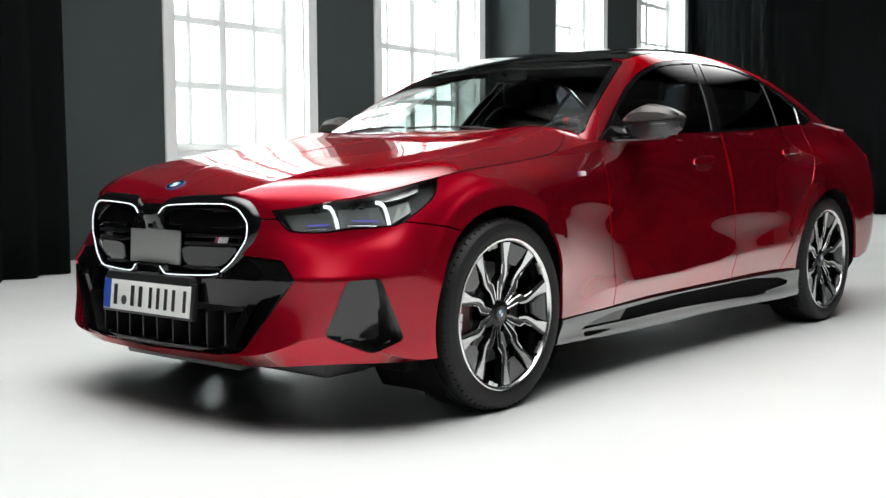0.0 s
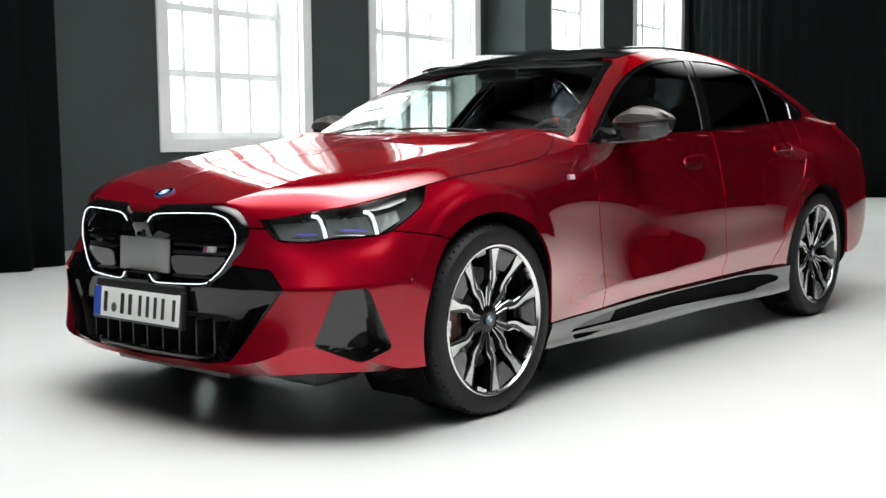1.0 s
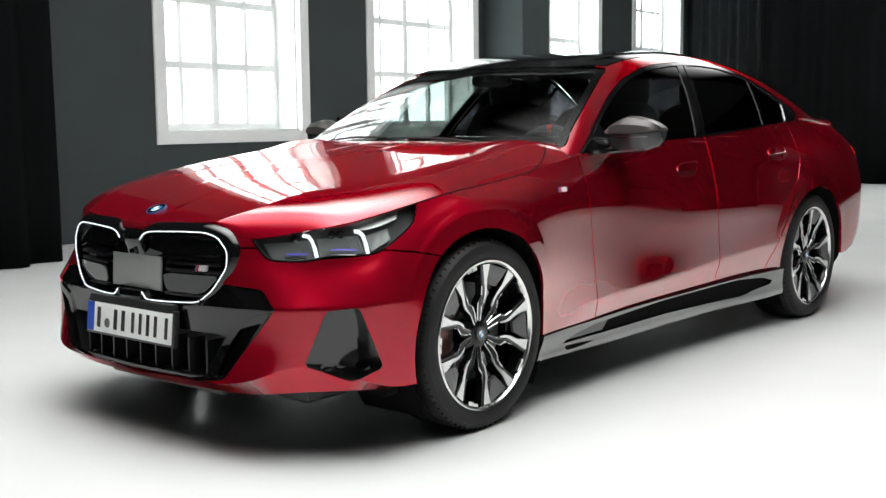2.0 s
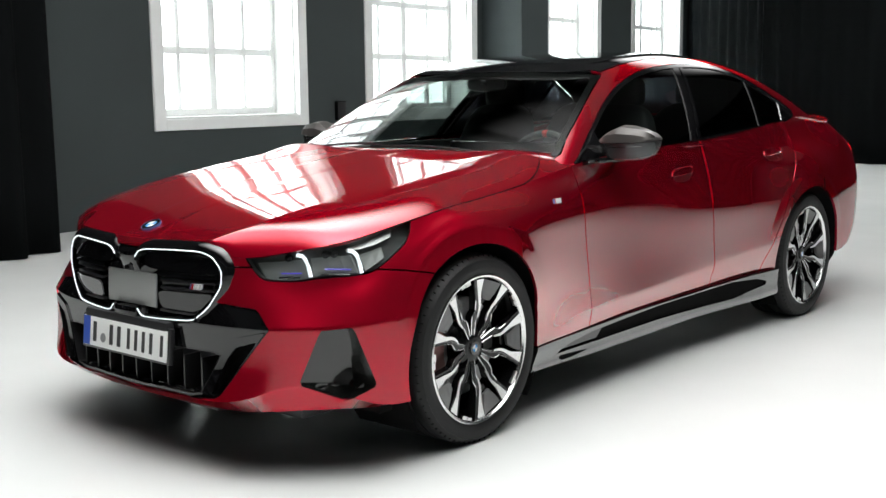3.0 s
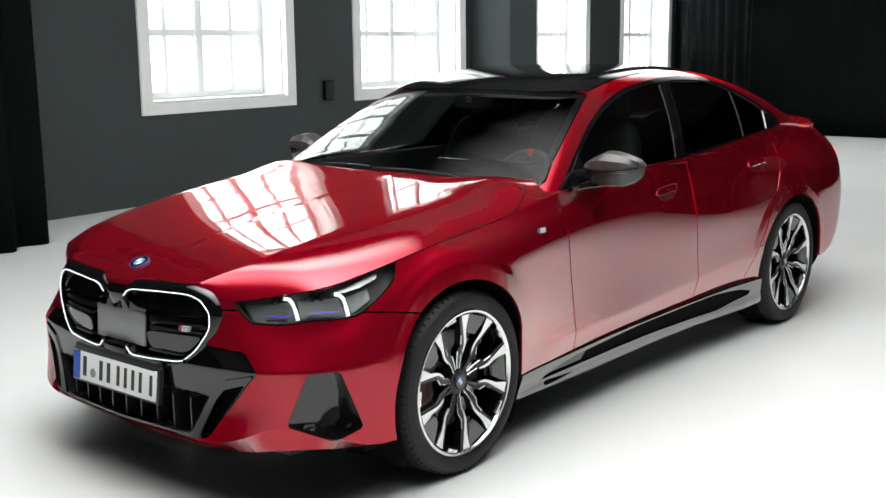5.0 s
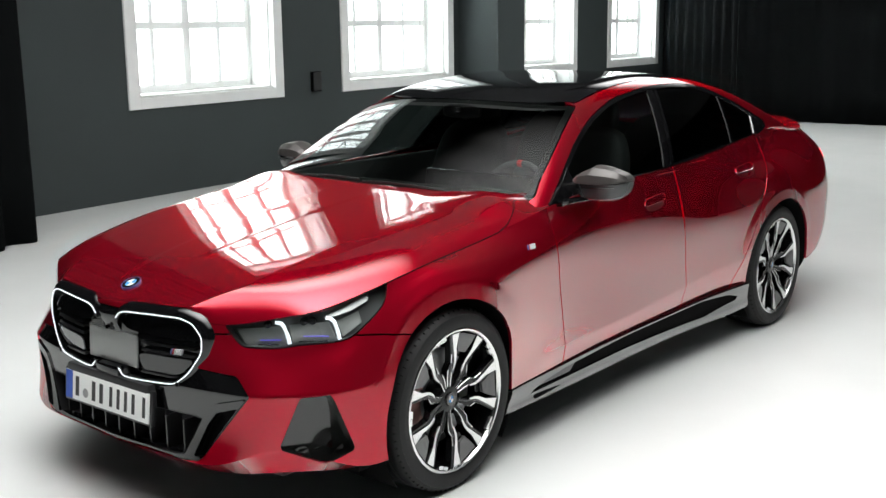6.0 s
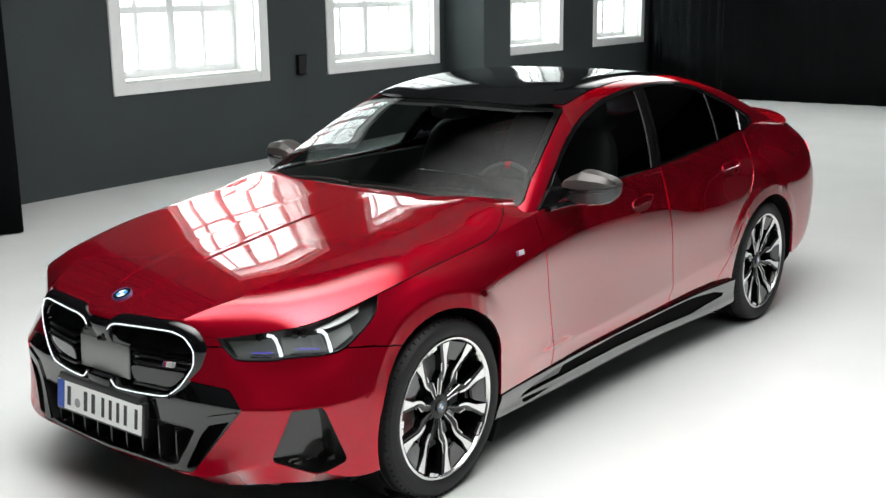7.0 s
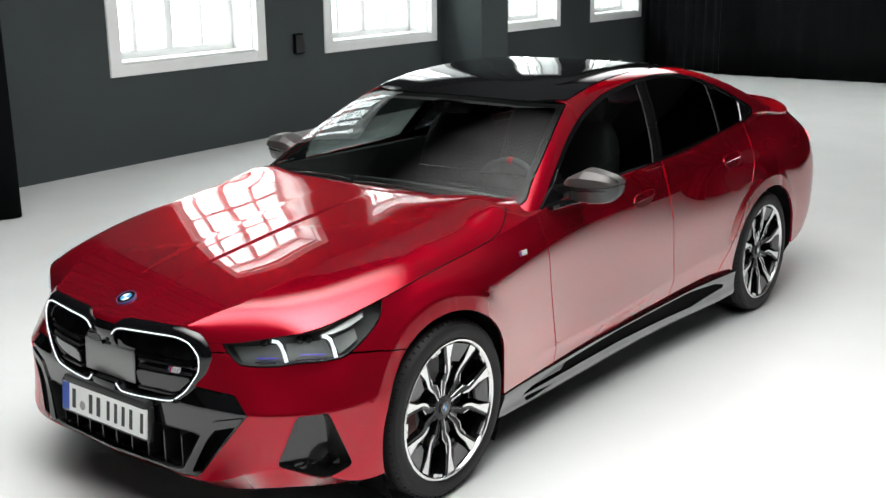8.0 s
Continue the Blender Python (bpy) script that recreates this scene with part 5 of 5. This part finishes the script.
# wheel houses and underbody
for wx in (0, BASE):
    for s in (-1, 1):
        bm = bmesh.new()
        n = 40
        rows = []
        for k in range(n + 1):
            a = radians(-38 + 256 * k / n)
            lip, _ = flank(wx + .405 * math.cos(a), AXLE + .405 * math.sin(a), s)
            edge_y = abs(lip.y) - .006 if lip is not None and abs(lip.y) > .85 else .90
            rows.append([bm.verts.new((wx + r * math.cos(a), s * yy, AXLE + r * math.sin(a))) for r, yy in ((.405, edge_y), (.405, .85), (.405, .60), (.02, .59))])
        for p, q in zip(rows[:-1], rows[1:]):
            for i in range(3):
                bm.faces.new((p[i], p[i + 1], q[i + 1], q[i]))
        part("wheel_house", bm, BLACKGAP, car, "black wheel-arch liner")
bm = bmesh.new()
for x0, x1, h in ((-.62, -.40, .62), (.42, 2.58, .80), (3.40, 3.95, .66)):
    box(bm, x0, x1, -h, h, .17, .34, .02)
box(bm, -.42, 3.42, -.58, .58, .165, .5, .02)
part("underbody", bm, SATIN, car, "black underbody")
# ---- mirrors, handles, badges, wipers, cabin ----
def superblob(c, r, e1, e2, shape=None, n=28, m=20):
    """A rounded block: centre, half sizes, squareness; shape bends its points."""
    bm = bmesh.new()
    f = lambda v, e: math.copysign(abs(v) ** e, v)
    rows = []
    for i in range(m + 1):
        a = -math.pi / 2 + math.pi * i / m
        row = []
        for k in range(n):
            b = 2 * math.pi * k / n
            u = (f(math.cos(a), e1) * f(math.cos(b), e2), f(math.cos(a), e1) * f(math.sin(b), e2), f(math.sin(a), e1))
            if shape:
                u = shape(*u)
            row.append(bm.verts.new([c[j] + r[j] * u[j] for j in range(3)]))
        rows.append(row)
    for p, q in zip(rows[:-1], rows[1:]):
        for k in range(n):
            bm.faces.new((p[k], p[(k + 1) % n], q[(k + 1) % n], q[k]))
    bmesh.ops.remove_doubles(bm, verts=bm.verts, dist=1e-5)
    return bm


for s in (-1, 1):
    mirror = new("door_mirror")
    mirror.parent = car
    tagged(mirror, "door mirror with grey cap and black foot")

    def shell_of(stations, ring_at, steps=26):
        """A mirror half: rings of points from the door end to the tip, joined and closed."""
        bm = bmesh.new()
        rows = []
        for t in np.linspace(0, 1, steps):
            val = [np.interp(t, [q[0] for q in stations], [q[k] for q in stations]) for k in range(1, len(stations[0]))]
            rows.append([bm.verts.new((MIRROR_X + dx, s * (MIRROR_Y + .238 * t), MIRROR_Z + 1.22 * dz)) for dx, dz in ring_at(*val)])
        n = len(rows[0])
        for p, q in zip(rows[:-1], rows[1:]):
            for i in range(n):
                bm.faces.new((p[i], p[(i + 1) % n], q[(i + 1) % n], q[i]))
        bm.faces.new(rows[0]), bm.faces.new(rows[-1])
        return bm

    MIRROR_X, MIRROR_Y, MIRROR_Z = .968, .835, 1.078
    # place along, sweep, height of the ridge, height of the front chamfer, seam height
    cap_rows = [(0, -.030, .016, .010, .004), (.08, -.050, .022, .015, 0), (.14, -.056, .030, .024, 0), (.38, -.060, .062, .032, 0), (.55, -.056, .060, .031, .001), (.78, -.042, .050, .028, .003), (.90, -.024, .040, .022, .006), (.96, -.004, .030, .017, .008), (1, .020, .020, .013, .009)]
    cap_bm = shell_of(cap_rows, lambda sweep, top, cham, seam: [(.085, top * .8), (.050, top * .97), (.020, top), (sweep * .55 + .010, (top + cham) / 2 + .008), (sweep + .006, cham + .003), (sweep, cham), (sweep - .006, seam + .006), (sweep - .006, seam), (.085, seam)])
    shell = part("mirror_cap", cap_bm, MIRRORCAP, mirror, "grey carbon mirror cap")
    shell.data.set_sharp_from_angle(angle=radians(16))
    low_rows = [(0, -.026, .003, -.030), (.10, -.046, -.002, -.050), (.25, -.055, -.003, -.060), (.55, -.051, -.002, -.061), (.78, -.037, 0, -.057), (.90, -.019, .003, -.050), (.96, .001, .005, -.040), (1, .024, .007, -.026)]
    low_bm = shell_of(low_rows, lambda sweep, seam, low: [(.080, seam), (sweep, seam), (sweep + .002, seam - .010), (sweep + .006, seam * .4 + low * .6), (sweep + .016, low + .006), (sweep + .030, low), (.070, low + .010)])
    shell = part("mirror_housing", low_bm, MIRRORLOW, mirror, "glossy dark grey mirror housing")
    shell.data.set_sharp_from_angle(angle=radians(20))
    bm = bmesh.new()
    box(bm, MIRROR_X + .081, MIRROR_X + .087, s * .95 - .085, s * .95 + .085, 1.022, 1.098, .002)
    part("mirror_glass", bm, CHROME, mirror, "mirror glass", smooth=False)
    part("mirror_foot", tube([(.79, s * .846, 1.000), (.90, s * .858, 1.003), (.98, s * .890, 1.007), (1.02, s * .935, 1.010), (1.05, s * .985, 1.015)], .034, 8, flat=.36), GLOSS, mirror, "gloss black mirror arm")
    part("mirror_line", tube([(MIRROR_X - .052 + .022 * max(0, t - .5) ** 2 * 8, s * (MIRROR_Y + .238 * t), MIRROR_Z - .022 + .012 * t) for t in np.linspace(.08, .86, 10)], .0018, 6), GLOSS, mirror)
    bm = bmesh.new()
    q = [flank(x, z, s, .003, "cabin")[0] for x, z in ((.760, 1.000), (1.00, 1.006), (.985, 1.128), (.92, 1.084))]
    f = bm.faces.new([bm.verts.new(v) for v in q])
    ext = bmesh.ops.extrude_face_region(bm, geom=[f])
    bmesh.ops.translate(bm, verts=[v for v in ext["geom"] if isinstance(v, bmesh.types.BMVert)], vec=(0, -s * .012, 0))
    part("mirror_triangle", bm, GLOSS, mirror, "gloss black corner piece", smooth=False)

    for hx, hz in ((1.515, .890), (2.53, .937)):
        def strip(points, off, deep, mat, name, parent, label=""):
            bm = bmesh.new()
            top = [bm.verts.new(flank(x, z, s, off)[0]) for x, z in points]
            low = [bm.verts.new(flank(x, z, s, off - deep)[0]) for x, z in points]
            bm.faces.new(top)
            for i in range(len(top)):
                j = (i + 1) % len(top)
                bm.faces.new((top[i], low[i], low[j], top[j]))
            return part(name, bm, mat, parent, label, smooth=False)

        outer_pts = smooth_loop([(hx, hz), (hx + .02, hz + .036), (hx + .195, hz + .046), (hx + .215, hz + .030), (hx + .205, hz + .012)], 24)
        handle = strip([tuple(q) for q in outer_pts], .0035, .02, PAINT, "door_handle", car, "flush red door handle")
        # shade below the handle, painted as a dark red patch on the door
        shade = smooth_loop([(hx + .005, hz), (hx + .205, hz + .012), (hx + .18, hz - .018), (hx + .10, hz - .030), (hx + .03, hz - .022)], 24)
        strip([tuple(q) for q in shade], .0008, .003, REDSHADE, "handle_shade", handle, "dark red patch painting the shade below the handle")
        part("handle_gap", tube([flank(x, z, s, .0035)[0] for x, z in outer_pts], .0011, 5, closed=True), PAINT, handle)
    for k, m in enumerate((BADGEBLUE, TAILPLAIN, BADGESILVER, BADGESILVER, BADGESILVER)):
        x0, wide = ((.506, .004), (.513, .004), (.521, .009), (.535, .009), (.549, .009))[k]
        bm = bmesh.new()
        top = [bm.verts.new(flank(x, z, s, .004)[0]) for x, z in ((x0, .852), (x0 + wide, .852), (x0 + wide + .006, .870), (x0 + .006, .870))]
        low = [bm.verts.new(v.co + Vector((0, -s * .005, 0))) for v in top]
        bm.faces.new(top)
        for i in range(4):
            j = (i + 1) % 4
            bm.faces.new((top[i], low[i], low[j], top[j]))
        part("fender_badge_bar", bm, m, car, "small striped metal badge", smooth=False)
    for yy, zz in ((.36, .535),):
        p, n = front(s * yy, zz, .001)
        d = part("parking_sensor", lathe([(0, .002), (.008, .002), (.0095, 0)], 18, "z"), GLOSS, car, "small round parking sensor")
        d.matrix_world = Matrix.Translation(p) @ n.to_track_quat("Z", "Y").to_matrix().to_4x4()
    p, n = flank(-.46, .545, s, .001)
    d = part("parking_sensor", lathe([(0, .0002), (.0085, .0002), (.0095, -.0006)], 18, "z"), PAINT, car, "small red parking sensor")
    d.matrix_world = Matrix.Translation(p) @ n.to_track_quat("Z", "Y").to_matrix().to_4x4()

# wipers, roof fin
for y0, y1, x0, x1 in ((-.60, .02, .60, .545), (.05, .62, .555, .62)):
    pts = []
    for t in np.linspace(0, 1, 8):
        x, y = x0 + (x1 - x0) * t, y0 + (y1 - y0) * t
        p, n = on("cabin", (x - .03, y, 3), (0, 0, -1), .012)
        pts.append(p)
    part("wiper", tube(pts, .005, 6), SATIN, car, "black wiper blade")
p, n = above(2.86, 0, 0, "cabin")
part("roof_fin", superblob((p.x, 0, p.z + .012), (.075, .018, .035), .8, 1.0, lambda u, v, w: (u + .35 * w, v * (1 - .5 * max(w, 0)), w)), GLOSS, car, "black roof aerial fin")

# dashboard, wheel, seats
bm = bmesh.new()
g = []
for y in np.linspace(-.70, .70, 25):
    g.append([(x, y, z - .02 * (y / .7) ** 2) for x, z in ((.52, .955), (.70, .965), (.90, .985), (1.02, .975), (1.08, .94), (1.10, .80), (1.04, .60))])
rows = [[bm.verts.new(q) for q in r] for r in g]
for p, q in zip(rows[:-1], rows[1:]):
    for i in range(6):
        bm.faces.new((p[i], p[i + 1], q[i + 1], q[i]))
part("dashboard", bm, INTERIOR, car, "dark soft dashboard")
bm = bmesh.new()
box(bm, 1.00, 1.03, -.62, .08, .965, 1.065, .01)
for v in bm.verts:
    v.co.x += (v.co.z - 1.0) * .25 + .10 * (v.co.y + .27) ** 2
part("curved_screen", bm, GLOSS, car, "black curved dashboard screen")
steer = new("steering_wheel")
steer.parent = car
tagged(steer, "black steering wheel with red mark at the top")
steer.matrix_world = Matrix.Translation((1.12, -.375, .935)) @ Matrix.Rotation(radians(-66), 4, "Y")
part("wheel_rim", tube([(.182 * math.cos(a), .182 * math.sin(a), 0) for a in np.linspace(0, 2 * math.pi, 49)[:-1]], .0165, 10, closed=True), STEERGREY, steer)
bm = tube([(.182 * math.cos(a), .182 * math.sin(a), 0) for a in np.linspace(-.07, .07, 5)], .0175, 10)
part("top_mark", bm, MARKRED, steer, "red mark")
part("wheel_boss", superblob((0, 0, -.02), (.065, .075, .03), .7, .8), INTERIOR, steer)
for a in (90, 270, 180):
    t = radians(a)
    part("wheel_spoke", tube([(.05 * math.cos(t), .05 * math.sin(t), -.015), (.175 * math.cos(t), .175 * math.sin(t), 0)], .018, 6, flat=.5), INTERIOR, steer)


def build_seat(x, y, wide):
    seat = new("seat")
    seat.parent = car
    tagged(seat, "dark upholstered seat")
    part("cushion", superblob((x, y, .60), (.27, wide, .10), .5, .6), INTERIOR, seat)
    part("backrest", superblob((x + .30, y, .90), (.085, wide, .33), .55, .6, lambda u, v, w: (u + 1.1 * w, v * (1 - .12 * max(w, 0)), w)), INTERIOR, seat)
    part("headrest", superblob((x + .42, y, 1.285), (.05, wide * .50, .085), .55, .65), INTERIOR, seat)


for x, y, wide in ((1.45, -.38, .25), (1.45, .38, .25), (2.35, -.36, .32), (2.35, .36, .32)):
    build_seat(x, y, wide)
bm = bmesh.new()
box(bm, .6, 3.2, -.74, .74, .36, .46, .02)
box(bm, 2.75, 3.95, -.66, .66, .46, 1.06, .03)
part("cabin_floor", bm, INTERIOR, car, "dark cabin floor and rear shelf")
part("inner_mirror", superblob((1.22, 0, 1.335), (.02, .12, .035), .6, .7), SATIN, car, "black inner mirror")
part("mirror_stalk", tube([(1.16, 0, 1.345), (1.22, 0, 1.34)], .012, 8), SATIN, car)
head = CABIN.cut(lambda v: roof_line(v) - .02).moved(-0.03)
panel("headliner", head, HEADLINER, car, "dark headliner", 0)
for s in (-1, 1):
    bm = bmesh.new()
    box(bm, .75, 2.9, s * .775 - .02, s * .775 + .02, .45, 1.03, .012)
    part("door_lining", bm, INTERIOR, car, "dark door lining")
